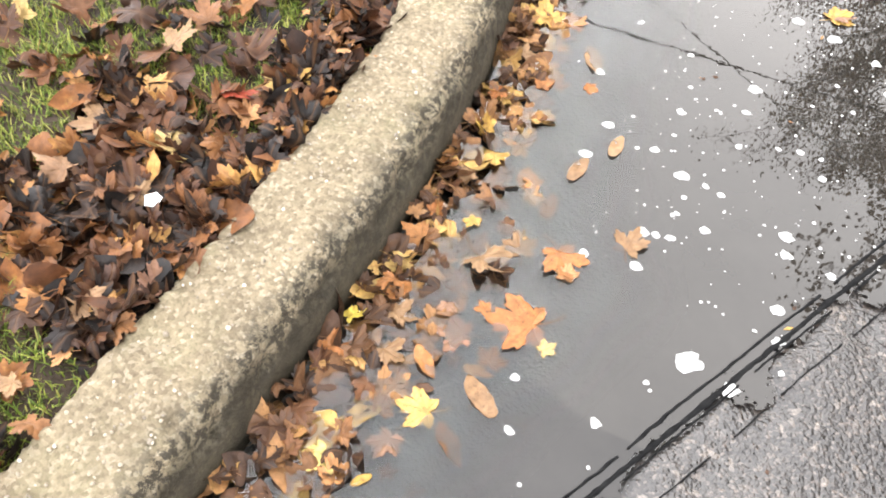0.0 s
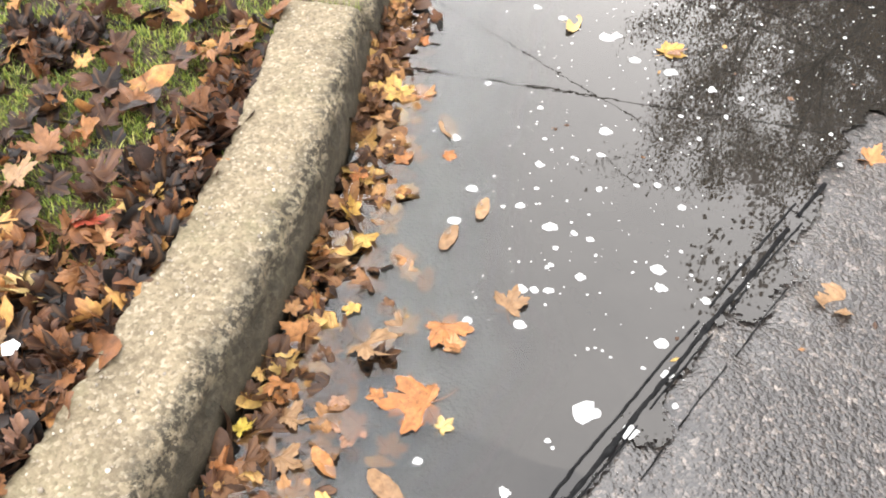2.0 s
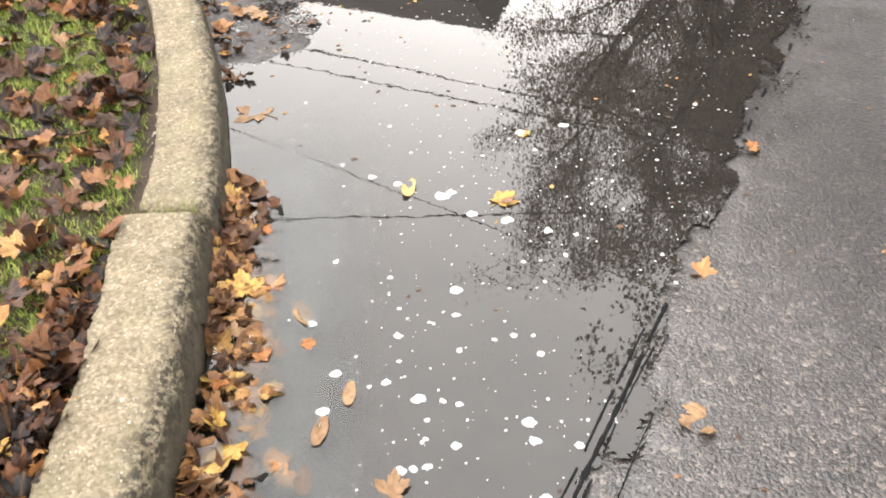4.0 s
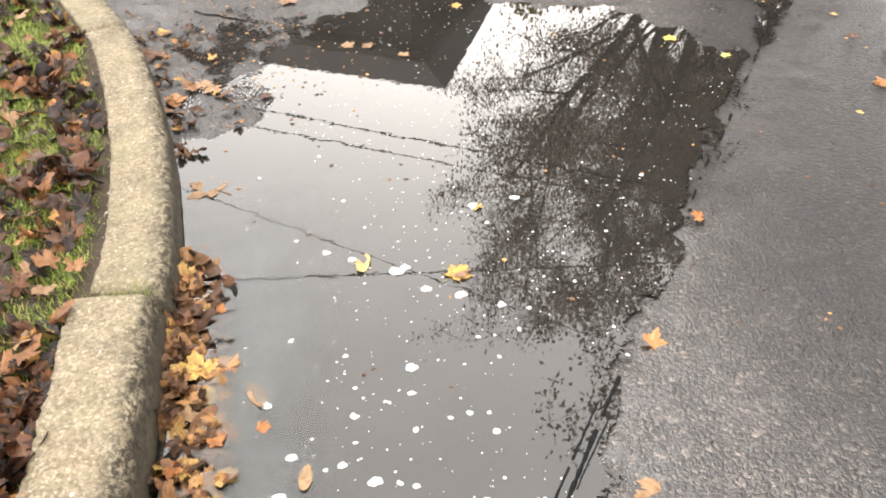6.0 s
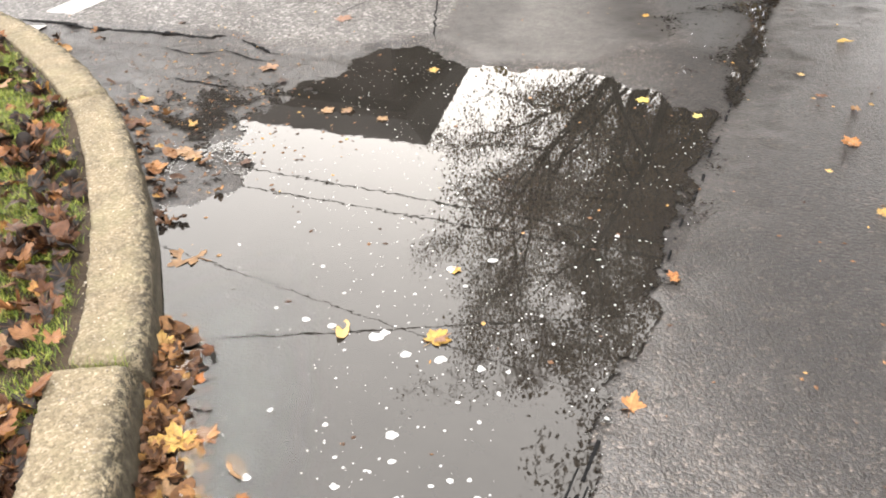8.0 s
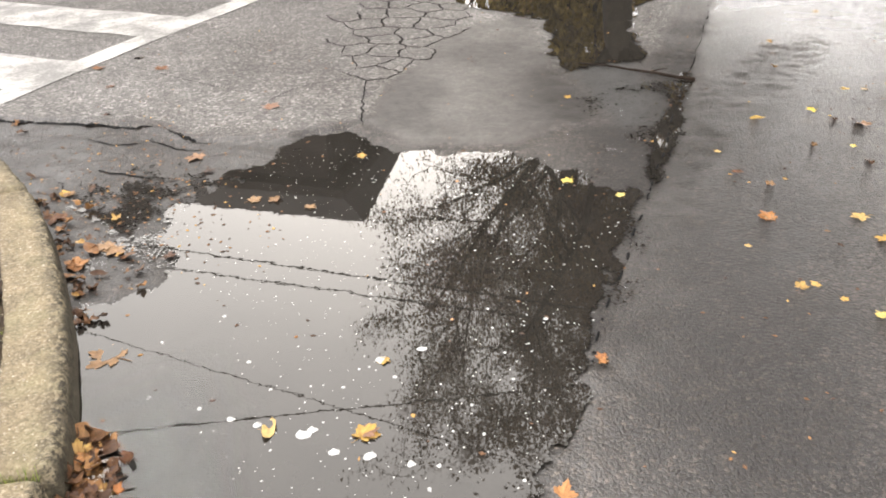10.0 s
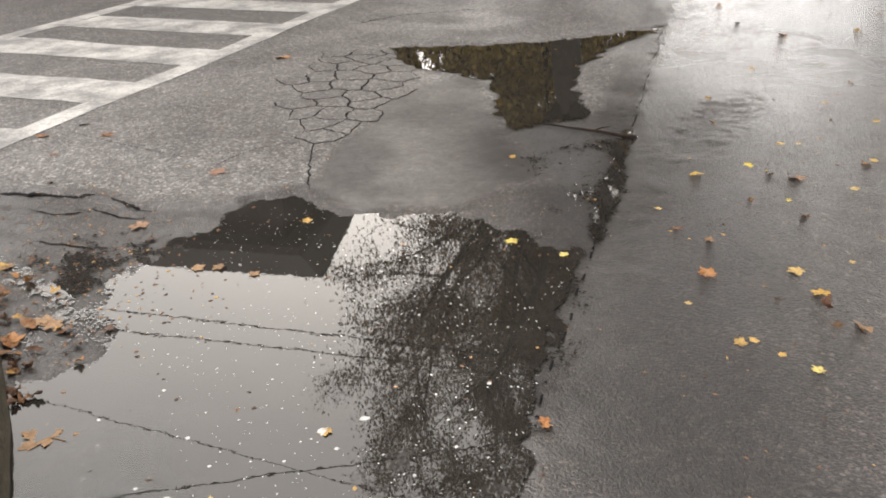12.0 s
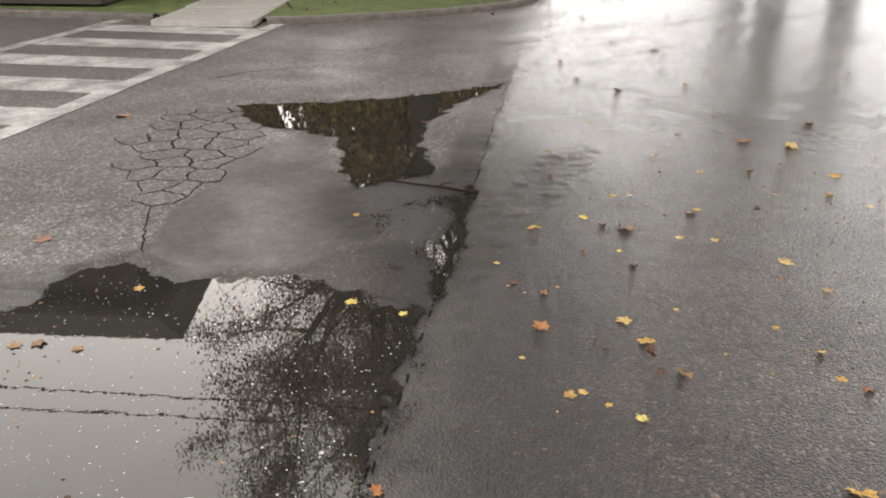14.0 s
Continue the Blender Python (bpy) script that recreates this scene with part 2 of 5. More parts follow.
LEAF = {
    "yellow": leaf_material("yellow_leaf", [(0.0, (0.42, 0.25, 0.06)), (0.5, (0.5, 0.31, 0.09)), (1.0, (0.46, 0.33, 0.14))]),
    "bright": leaf_material("lemon_leaf", [(0.0, (0.58, 0.42, 0.06)), (1.0, (0.55, 0.45, 0.15))]),
    "orange": leaf_material("orange_leaf", [(0.0, (0.3, 0.11, 0.035)), (0.6, (0.38, 0.17, 0.06)), (1.0, (0.42, 0.22, 0.1))]),
    "tan": leaf_material("tan_leaf", [(0.0, (0.22, 0.125, 0.062)), (0.6, (0.29, 0.175, 0.09)), (1.0, (0.23, 0.12, 0.078))]),
    "brown": leaf_material("brown_leaf", [(0.0, (0.075, 0.03, 0.014)), (0.5, (0.15, 0.062, 0.026)), (1.0, (0.25, 0.115, 0.048))], gloss=0.32),
    "dark": leaf_material("dark_leaf", [(0.0, (0.02, 0.011, 0.007)), (0.5, (0.046, 0.022, 0.013)), (1.0, (0.09, 0.042, 0.024))], gloss=0.35),
    "red": leaf_material("red_leaf", [(0.0, (0.28, 0.03, 0.02)), (1.0, (0.36, 0.08, 0.03))]),
}
M_LITTER = leaf_material("leaf_litter", [(0.0, (0.005, 0.0034, 0.0025)), (0.35, (0.013, 0.0068, 0.0045)), (0.58, (0.045, 0.017, 0.008)), (0.78, (0.1, 0.037, 0.014)), (0.92, (0.22, 0.085, 0.026)), (1.0, (0.42, 0.22, 0.065))], island=True, gloss=0.32)
M_LOOSE = leaf_material("loose_leaf", [(0.0, (0.02, 0.011, 0.007)), (0.35, (0.07, 0.028, 0.013)), (0.65, (0.17, 0.07, 0.027)), (0.85, (0.3, 0.13, 0.045)), (1.0, (0.44, 0.25, 0.08))], island=True)
M_STREET = leaf_material("street_leaf", [(0.0, (0.03, 0.016, 0.01)), (0.4, (0.1, 0.05, 0.025)), (0.55, (0.3, 0.17, 0.06)), (1.0, (0.48, 0.33, 0.09))], island=True)
M_WETLITTER = leaf_material("gutter_litter", [(0.0, (0.03, 0.016, 0.01)), (0.35, (0.085, 0.04, 0.02)), (0.65, (0.2, 0.095, 0.04)), (0.85, (0.34, 0.17, 0.065)), (1.0, (0.46, 0.29, 0.09))], island=True, gloss=0.32)


# ---- mesh helpers ----
def mesh_object(name, verts, faces, material, parent=None, smooth=False, label=""):
    me = bpy.data.meshes.new(name)
    me.from_pydata([tuple(v) for v in verts], [], [tuple(f) for f in faces])
    me.materials.append(material)
    if smooth:
        me.polygons.foreach_set("use_smooth", [True] * len(me.polygons))
    me.update()
    ob = new(name, me)
    if parent is not None:
        ob.parent = parent
    if label:
        ob["label"] = label
    return ob


def part(name, bm, material, parent=None, label="", smooth=False):
    me = bpy.data.meshes.new(name)
    bm.to_mesh(me)
    bm.free()
    me.materials.append(material)
    if smooth:
        me.polygons.foreach_set("use_smooth", [True] * len(me.polygons))
    ob = new(name, me)
    if parent is not None:
        ob.parent = parent
    if label:
        ob["label"] = label
    return ob


def set_attr(me, name, values):
    a = me.attributes.new(name, 'FLOAT', 'POINT')
    a.data.foreach_set("value", np.asarray(values, dtype=np.float32))


def box_bm(bm, x0, y0, z0, x1, y1, z1, bevel=0.0):
    made = bmesh.ops.create_cube(bm, size=1.0, matrix=Matrix.Translation(((x0 + x1) / 2, (y0 + y1) / 2, (z0 + z1) / 2)) @ Matrix.Diagonal((x1 - x0, y1 - y0, z1 - z0, 1)))
    if bevel > 0:
        edges = {e for v in made["verts"] for e in v.link_edges}
        bmesh.ops.bevel(bm, geom=list(edges), offset=bevel, segments=2, affect='EDGES')
    return bm


def tube(verts, faces, pts, radii, sides=6):
    """Adds a tapered tube along pts to the lists."""
    start = len(verts)
    ref = Vector((0.31, 0.17, 0.93))
    for k, (p, r) in enumerate(zip(pts, radii)):
        p = Vector(p)
        a, b = Vector(pts[max(k - 1, 0)]), Vector(pts[min(k + 1, len(pts) - 1)])
        d = (b - a).normalized()
        u = d.cross(ref)
        u = u.normalized() if u.length > 1e-5 else Vector((1, 0, 0))
        v = d.cross(u)
        for s in range(sides):
            ang = 2 * math.pi * s / sides
            verts.append(p + r * (math.cos(ang) * u + math.sin(ang) * v))
    for k in range(len(pts) - 1):
        for s in range(sides):
            a, b = start + k * sides + s, start + k * sides + (s + 1) % sides
            faces.append((a, b, b + sides, a + sides))
    faces.append(tuple(start + s for s in range(sides))[::-1])
    faces.append(tuple(start + (len(pts) - 1) * sides + s for s in range(sides)))


def vnoise(x, y, scale, seed=0.0):
    return noise.noise(Vector((x * scale + seed, y * scale - seed * 0.7, seed * 1.3)))


# smooth value noise on arrays
noise_tables = {}


def grid_noise(x, y, scale, seed):
    if seed not in noise_tables:
        noise_tables[seed] = np.random.RandomState(seed).rand(64, 64)
    tab = noise_tables[seed]
    u, v = x * scale + 1000.0, y * scale + 1000.0
    i, j = np.floor(u).astype(int), np.floor(v).astype(int)
    fu, fv = u - i, v - j
    fu, fv = fu * fu * (3 - 2 * fu), fv * fv * (3 - 2 * fv)
    a, b = tab[i % 64, j % 64], tab[(i + 1) % 64, j % 64]
    c, d = tab[i % 64, (j + 1) % 64], tab[(i + 1) % 64, (j + 1) % 64]
    return (a * (1 - fu) + b * fu) * (1 - fv) + (c * (1 - fu) + d * fu) * fv - 0.5


def fractal(x, y, scale, seed, octaves=3):
    total, amp = 0.0, 1.0
    for k in range(octaves):
        total = total + amp * grid_noise(x, y, scale * 2.1 ** k, seed + 11 * k)
        amp *= 0.5
    return total


def inside_distance(x, y, poly):
    """Signed distance to a polygon, positive inside."""
    best = np.full(x.shape, 1e9)
    inside = np.zeros(x.shape, bool)
    n = len(poly)
    for k in range(n):
        (ax, ay), (bx, by) = poly[k], poly[(k + 1) % n]
        ex, ey = bx - ax, by - ay
        t = np.clip(((x - ax) * ex + (y - ay) * ey) / (ex * ex + ey * ey), 0, 1)
        best = np.minimum(best, np.hypot(x - ax - t * ex, y - ay - t * ey))
        cross = ((ay > y) != (by > y)) & (x < ex * (y - ay) / (ey if abs(ey) > 1e-9 else 1e-9) + ax)
        inside ^= cross
    return np.where(inside, best, -best)


def ease(v, lo, hi):
    t = np.clip((v - lo) / (hi - lo), 0, 1)
    return t * t * (3 - 2 * t)


# ---- plan ----
# water-side foot of the kerb, from behind the walk to the corner
KERB = [(-1.35, -1.3), (-0.85, -0.45), (-0.50, 0.17), (-0.238, 0.659), (-0.1, 0.927), (0.0, 1.115), (0.078, 1.296), (0.16, 1.493), (0.252, 1.79), (0.322, 2.034), (0.398, 2.264), (0.463, 2.55), (0.525, 2.902), (0.573, 3.358), (0.594, 3.81), (0.565, 4.26), (0.49, 4.74), (0.36, 5.25), (0.1, 5.85), (-0.35, 6.5), (-1.1, 7.2), (-2.2, 7.9), (-4.0, 8.7)]
SEAM_DIR = Vector((0.78, 0.625, 0)).normalized()
SEAM_N = Vector((-SEAM_DIR.y, SEAM_DIR.x, 0))
SEAM_OFF = 0.232
PUDDLE = [(-1.6, -1.4), (-0.95, -1.3), (-0.02, 0.12), (0.68, 0.73), (1.29, 1.25), (1.88, 1.75), (2.45, 2.25), (2.95, 2.64), (2.82, 3.2), (2.70, 3.46), (2.27, 3.74), (2.2, 4.12), (2.0, 4.17), (1.72, 4.06), (1.5, 3.97), (1.34, 3.86), (1.24, 3.92), (1.1, 4.1), (0.86, 4.12), (0.78, 3.8), (0.86, 3.5), (0.93, 3.22), (0.87, 3.14), (0.56, 3.06), (0.2, 2.6), (-0.3, 1.2), (-1.0, 0.0)]
POND = [(4.45, 7.0), (4.85, 6.72), (5.22, 6.48), (5.85, 6.2), (7.05, 5.97), (6.9, 5.8), (6.0, 5.52), (5.35, 5.15), (4.9, 4.78), (4.45, 4.12), (4.05, 3.62), (3.6, 3.2), (3.25, 3.22), (3.4, 3.65), (3.64, 4.18), (3.9, 4.7), (4.38, 5.35), (4.36, 5.62), (4.1, 6.05), (4.25, 6.5)]
# shallow ends of the hollows, where stones break the surface
SHALLOW = [(0.6, 3.12), (0.95, 3.16), (1.02, 3.4), (1.25, 3.66), (1.36, 3.84), (1.5, 4.2), (0.7, 4.4)]
FILM = [(1.7, 1.5), (2.3, 1.95), (3.0, 2.5), (3.7, 3.02), (4.35, 3.6), (4.6, 4.1), (4.1, 4.3), (3.6, 4.1), (3.25, 3.6), (2.8, 3.5), (2.6, 3.1), (2.35, 2.45)]
FILM_SPOT = [(4.06, 3.28), (4.71, 3.66), (5.18, 3.78), (5.52, 3.78), (4.84, 3.41), (4.36, 3.23)]
SHALLOW_POND = [(3.1, 3.1), (3.9, 3.3), (4.6, 4.1), (4.1, 4.35), (3.6, 4.3), (3.3, 3.8)]
OVERLAY = [(-3.0, 7.6), (0.2, 5.62), (0.71, 5.25), (1.02, 4.98), (1.3, 4.70), (1.38, 4.45), (1.50, 4.36), (1.75, 4.2), (2.05, 4.16), (2.3, 4.14), (2.36, 3.85), (2.75, 3.55), (3.4, 3.3), (5.0, 4.55), (14, 11.8), (40, 40), (-40, 60)]
PATCH = [(2.24, 4.1), (2.72, 4.72), (3.25, 5.05), (3.62, 5.45), (4.3, 5.6), (4.4, 5.4), (3.75, 4.4), (3.45, 3.6), (2.75, 3.45), (2.3, 3.72)]


CRAZED = [(2.62, 4.7), (2.9, 4.78), (3.3, 5.05), (3.75, 5.5), (4.13, 6.0), (4.5, 6.8), (3.95, 7.1), (3.2, 6.3), (2.82, 5.5)]


def resample(pts, step):
    """Evenly spaced points on a smooth curve through pts."""
    p = np.array(pts, float)
    fine = []
    for k in range(len(p) - 1):
        a, b, c, d = p[max(k - 1, 0)], p[k], p[k + 1], p[min(k + 2, len(p) - 1)]
        for t in np.linspace(0, 1, 24, endpoint=False):
            fine.append(0.5 * (2 * b + (c - a) * t + (2 * a - 5 * b + 4 * c - d) * t * t + (3 * b - 3 * c + d - a) * t ** 3))
    fine.append(p[-1])
    fine = np.array(fine)
    s = np.concatenate([[0], np.cumsum(np.hypot(*np.diff(fine, axis=0).T))])
    at = np.arange(0, s[-1], step)
    return np.column_stack([np.interp(at, s, fine[:, 0]), np.interp(at, s, fine[:, 1])]), at


KERB_LINE, KERB_S = resample(KERB, 0.0085)
tang = np.gradient(KERB_LINE, axis=0)
tang /= np.hypot(tang[:, 0], tang[:, 1])[:, None]
KERB_LEFT = np.column_stack([-tang[:, 1], tang[:, 0]])


def kerb_at_y(y):
    return int(np.argmin(np.abs(KERB_LINE[:, 1] - y)))


def seam_side(x, y):
    return SEAM_N.x * x + SEAM_N.y * y - SEAM_OFF


def ground_height(x, y):
    """The road surface, with the hollows that hold water."""
    z = 0.007 + 0.0035 * fractal(x, y, 1.1, 3) + 0.002 * fractal(x, y, 6.0, 9)
    over = inside_distance(x + 0.05 * fractal(x, y, 7, 21), y + 0.05 * fractal(x, y, 7, 22), OVERLAY)
    z = z + 0.016 * ease(over, -0.012, 0.012) * (1 - ease(x, 2.0, 2.6))
    side = seam_side(x, y)
    z = z + 0.01 * ease(-side, 0.0, 0.8)
    wob = 0.05 * fractal(x, y, 5.0, 31) + 0.085 * fractal(x, y, 13.0, 32, 2)
    p1 = inside_distance(x, y, PUDDLE) + wob * 1.3
    p2 = inside_distance(x, y, POND) + wob * 1.0
    hollow = np.maximum(ease(p1, -0.1, 0.3), 0.55 * ease(p2, -0.06, 0.18))
    z = np.where(hollow > 0, z * (1 - hollow) - 0.034 * hollow, z)
    thin = np.maximum(ease(inside_distance(x, y, SHALLOW), -0.08, 0.1), ease(inside_distance(x, y, SHALLOW_POND), -0.1, 0.15))
    z = z + np.where(z < -0.0055, (-0.0055 - z) * thin, 0.0)
    # a thin film over the low strip beside the seam and in the gutter
    film = np.maximum(ease(inside_distance(x, y, FILM) + 1.5 * wob, -0.12, 0.16), 0.8 * ease(inside_distance(x, y, FILM_SPOT) + 1.5 * wob, -0.15, 0.1))
    level = -0.0052 + 0.006 * fractal(x, y, 3.5, 81)
    z = z + np.where(z > level, (level - z) * film, 0.0)
    gut = ease(inside_distance(x, y, SHALLOW) + wob, -0.1, 0.1)
    z = z + np.where(z > -0.008, (-0.008 - z) * gut * 0.85, 0.0)
    # broken, ravelled asphalt in the gutter
    ravel = ease(-over, 0.0, 0.06) * (1 - ease(x, 1.75, 2.2)) * ease(y, 3.15, 3.5) * (1 - ease(y, 5.2, 5.8))
    z = z + ravel * (1 - 0.5 * gut) * (0.011 * fractal(x, y, 9.0, 71, 4) + 0.006 * fractal(x, y, 30.0, 72, 2))
    # damp trickles along the seam
    near = np.exp(-(side / 0.05) ** 2) * ease(x, 2.8, 3.3) * (1 - ease(x, 8, 10))
    z = z - near * 0.013 * np.clip(fractal(x, y, 6.5, 41) + 0.35, 0, 1)
    far = np.maximum(0, np.hypot(x, y) - 14)
    z = z + np.minimum(far * 0.004, 0.6)
    return z


# ---- ground ----
def axis(lo, hi, fine_lo, fine_hi, step):
    inner = np.arange(fine_lo, fine_hi, step)
    grow_up = fine_hi + (hi - fine_hi) * np.linspace(0, 1, 40) ** 3
    grow_down = fine_lo - (fine_lo - lo) * np.linspace(0, 1, 30)[1:][::-1] ** 3
    return np.concatenate([grow_down, inner, grow_up])


def build_ground():
    xs, ys = axis(-400, 500, -1.3, 8.0, 0.021), axis(-400, 500, -1.2, 8.0, 0.021)
    X, Y = np.meshgrid(xs, ys)
    X, Y = X.ravel(), Y.ravel()
    Z = ground_height(X, Y)
    nx, ny = len(xs), len(ys)
    i = np.arange(ny - 1)[:, None] * nx + np.arange(nx - 1)[None, :]
    quads = np.stack([i, i + 1, i + 1 + nx, i + nx], -1).reshape(-1, 4)
    me = bpy.data.meshes.new("ground")
    me.vertices.add(len(X))
    me.vertices.foreach_set("co", np.column_stack([X, Y, Z]).ravel())
    me.loops.add(quads.size)
    me.loops.foreach_set("vertex_index", quads.ravel())
    me.polygons.add(len(quads))
    me.polygons.foreach_set("loop_start", np.arange(len(quads)) * 4)
    me.polygons.foreach_set("use_smooth", np.ones(len(quads), bool))
    me.update(calc_edges=True)
    me.materials.append(M_ASPHALT)
    side = seam_side(X, Y)
    wob = fractal(X, Y, 2.5, 51)
    over = inside_distance(X + 0.1 * wob, Y, OVERLAY)
    patch = inside_distance(X + 0.08 * wob, Y + 0.08 * fractal(X, Y, 3, 5), PATCH)
    street = ease(-side, -0.03, 0.05)
    wet = np.clip(0.45 + 0.6 * street + 0.5 * wob - 0.25 * ease(over, 0, 0.1) - 0.1 * ease(patch, -0.05, 0.1), 0.06, 1)
    fine = np.clip(ease(patch, -0.03, 0.06) * 0.9, 0, 1)
    hollow = np.maximum(inside_distance(X, Y, PUDDLE), inside_distance(X, Y, POND))
    silt = ease(hollow + 0.1 * wob, 0.02, 0.22)
    pale = np.clip(ease(over, 0, 0.1) * (1 - ease(patch, -0.05, 0.05)) * (1 - street) * 0.75 + 0.3 * wob, 0, 1)
    gutter = ease(-over, 0.0, 0.05) * (1 - ease(X, 1.9, 2.4)) * ease(Y, 2.9, 3.2) * (1 - silt) * np.clip(0.75 + 0.9 * wob, 0.2, 1)
    pale = pale * (1 - gutter)
    # soaked ground by the seam, with the canopy's dark reflection painted into it
    soak_canopy = np.exp(-((side + 0.3 + 0.25 * wob) / 0.55) ** 2) * ease(X, 1.3, 2.2) * (1 - ease(X, 4.6, 6.0))
    soak_canopy = np.maximum(soak_canopy, ease(inside_distance(X + 0.15 * wob, Y, SHALLOW_POND), -0.25, 0.1))
    dark = np.clip(np.maximum(gutter, 1.25 * soak_canopy), 0, 1)
    # gloss cut here in place of mirroring the dark canopy
    wet = np.clip(wet - 0.6 * soak_canopy, 0.06, 1)
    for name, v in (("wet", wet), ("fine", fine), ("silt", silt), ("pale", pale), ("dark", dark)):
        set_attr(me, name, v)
    return tagged(new("ground", me), "wet grey asphalt street with shallow hollows and broken overlay", "road", kind="structure")


build_ground()

wx, wy = np.meshgrid(np.arange(-1.6, 7.65, 0.03), np.arange(-1.5, 7.65, 0.03))
w = wx.shape[1]
wx, wy = wx.ravel(), wy.ravel()
quads = [(k, k + 1, k + 1 + w, k + w) for k in range(len(wx) - w - 1) if (k + 1) % w]
water = mesh_object("water", np.column_stack([wx, wy, 0 * wx]).tolist(), quads, M_WATER)
# the water is clear only over the shallow leaf bed by the kerb, silty further out
off_kerb = np.min(np.hypot(wx[:, None] - KERB_LINE[None, ::24, 0], wy[:, None] - KERB_LINE[None, ::24, 1]), axis=1) + 0.2 * fractal(wx, wy, 2.0, 61)
set_attr(water.data, "clear", (1 - ease(off_kerb, 0.28, 0.55)) * (1 - ease(wy, 2.2, 2.7)))
set_attr(water.data, "depth", -ground_height(wx, wy))
tagged(water, "still grey puddle water mirroring sky and bare trees", "puddle", kind="structure")


# ---- kerb ----
SECTION = [(0.0, -0.06), (0.0, -0.02), (0.001, 0.01), (0.003, 0.03), (0.005, 0.05), (0.008, 0.068), (0.011, 0.084), (0.013, 0.098), (0.015, 0.11), (0.017, 0.12), (0.0195, 0.13), (0.0235, 0.138), (0.029, 0.1435), (0.037, 0.1465), (0.048, 0.148), (0.064, 0.149), (0.082, 0.149), (0.1, 0.149), (0.12, 0.149), (0.14, 0.149), (0.158, 0.149), (0.175, 0.149), (0.19, 0.149), (0.204, 0.1487), (0.214, 0.147), (0.2195, 0.141), (0.222, 0.125), (0.222, 0.03), (0.222, -0.06)]


def build_kerb(y0, y1, shift, top, rough, seed, name_label, slim=1.0):
    a, b = kerb_at_y(y0), kerb_at_y(y1)
    verts, front, low = [], [], []
    n = len(SECTION)
    for k in range(a, b + 1):
        px, py = KERB_LINE[k]
        lx, ly = KERB_LEFT[k]
        end = min(k - a, b - k) * 0.0085
        ends = max(0.0, 1 - end / 0.035) ** 2
        for u, z in SECTION:
            u *= slim
            zz = z * top / 0.149 if z > 0 else z
            x, y = px + lx * (u + shift), py + ly * (u + shift)
            e1 = noise.noise(Vector((x * 9 + seed, y * 9, z * 9)))
            e2 = noise.noise(Vector((x * 34 + seed, y * 34, z * 34)))
            e3 = noise.noise(Vector((x * 95, y * 95 + seed, z * 95)))
            worn = 1.0 if 0.009 < u < 0.075 else (0.7 if u > 0.19 else 0.35)
            e4 = noise.noise(Vector((x * 210, y * 210 + seed, z * 210)))
            d = rough * (0.005 * e1 + worn * 0.006 * e2 + (0.4 + 0.6 * worn) * (0.0034 * e3 + 0.0016 * e4))
            if 0.01 < u < 0.08:
                d -= rough * 0.02 * max(0.0, noise.noise(Vector((x * 17 + seed, y * 17, z * 17))) + 0.5 * e2 - 0.05)
            if z > 0.01:
                zz += d - 0.022 * ends * (1.0 if z > 0.08 else 0.0)
            x += lx * (-d * 0.8 if u < 0.06 else (0.8 * d if u > 0.19 else 0))
            y += ly * (-d * 0.8 if u < 0.06 else (0.8 * d if u > 0.19 else 0))
            verts.append((x, y, zz))
            front.append((1.0 if z > 0.055 else 0.4) if u < 0.032 else max(0.0, 0.8 - (u - 0.032) * 20))
            # mask for the painted shade on the front face below the arris
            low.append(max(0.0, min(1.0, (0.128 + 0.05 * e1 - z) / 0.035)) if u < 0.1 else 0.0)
    rows = b - a + 1
    faces = [(r * n + c, r * n + c + 1, (r + 1) * n + c + 1, (r + 1) * n + c) for r in range(rows - 1) for c in range(n - 1)]
    faces.append(tuple(range(n))[::-1])
    faces.append(tuple((rows - 1) * n + c for c in range(n)))
    ob = mesh_object("kerb_stone", verts, faces, M_CONCRETE, smooth=True)
    set_attr(ob.data, "front", front)
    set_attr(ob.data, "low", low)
    tagged(ob, name_label, "kerb", group="kerb along the verge")
    return ob


def kerb_pebbles(kerb, y0, y1, shift, top, count, seed):
    """Exposed stones set in the worn face of one kerb block."""
    rs = random.Random(seed)
    a, b = kerb_at_y(y0 + 0.03), kerb_at_y(y1 - 0.03)
    us, zs = [p[0] for p in SECTION], [p[1] for p in SECTION]
    verts, faces = [], []
    for _ in range(count):
        k = rs.randint(a, b)
        u = rs.uniform(0.05, 0.205)
        z = float(np.interp(u, us[2:26], zs[2:26])) * top / 0.149
        px, py = KERB_LINE[k]
        lx, ly = KERB_LEFT[k]
        cx, cy = px + lx * (u + shift), py + ly * (u + shift)
        r = rs.uniform(0.0018, 0.0042) * (1.5 if rs.random() < 0.08 else 1)
        ax, turn = rs.uniform(0.65, 1), rs.uniform(0, 3.1)
        base = len(verts)
        for ring, (rr, h) in enumerate(((1.0, -0.5), (0.8, 0.35))):
            for q in range(6):
                ang = q * math.pi / 3 + ring * 0.4
                ex, ey = rr * r * math.cos(ang), rr * r * ax * math.sin(ang)
                verts.append((cx + ex * math.cos(turn) - ey * math.sin(turn), cy + ex * math.sin(turn) + ey * math.cos(turn), z + h * r))
        verts.append((cx, cy, z + 0.6 * r))
        for q in range(6):
            w = (q + 1) % 6
            faces.append((base + q, base + w, base + 6 + w, base + 6 + q))
            faces.append((base + 6 + q, base + 6 + w, base + 12))
    ob = mesh_object("exposed_aggregate", verts, faces, M_PEBBLE, kerb, smooth=True, label="small cream and tan stones set in concrete")
    tagged(ob, kind="stuff")


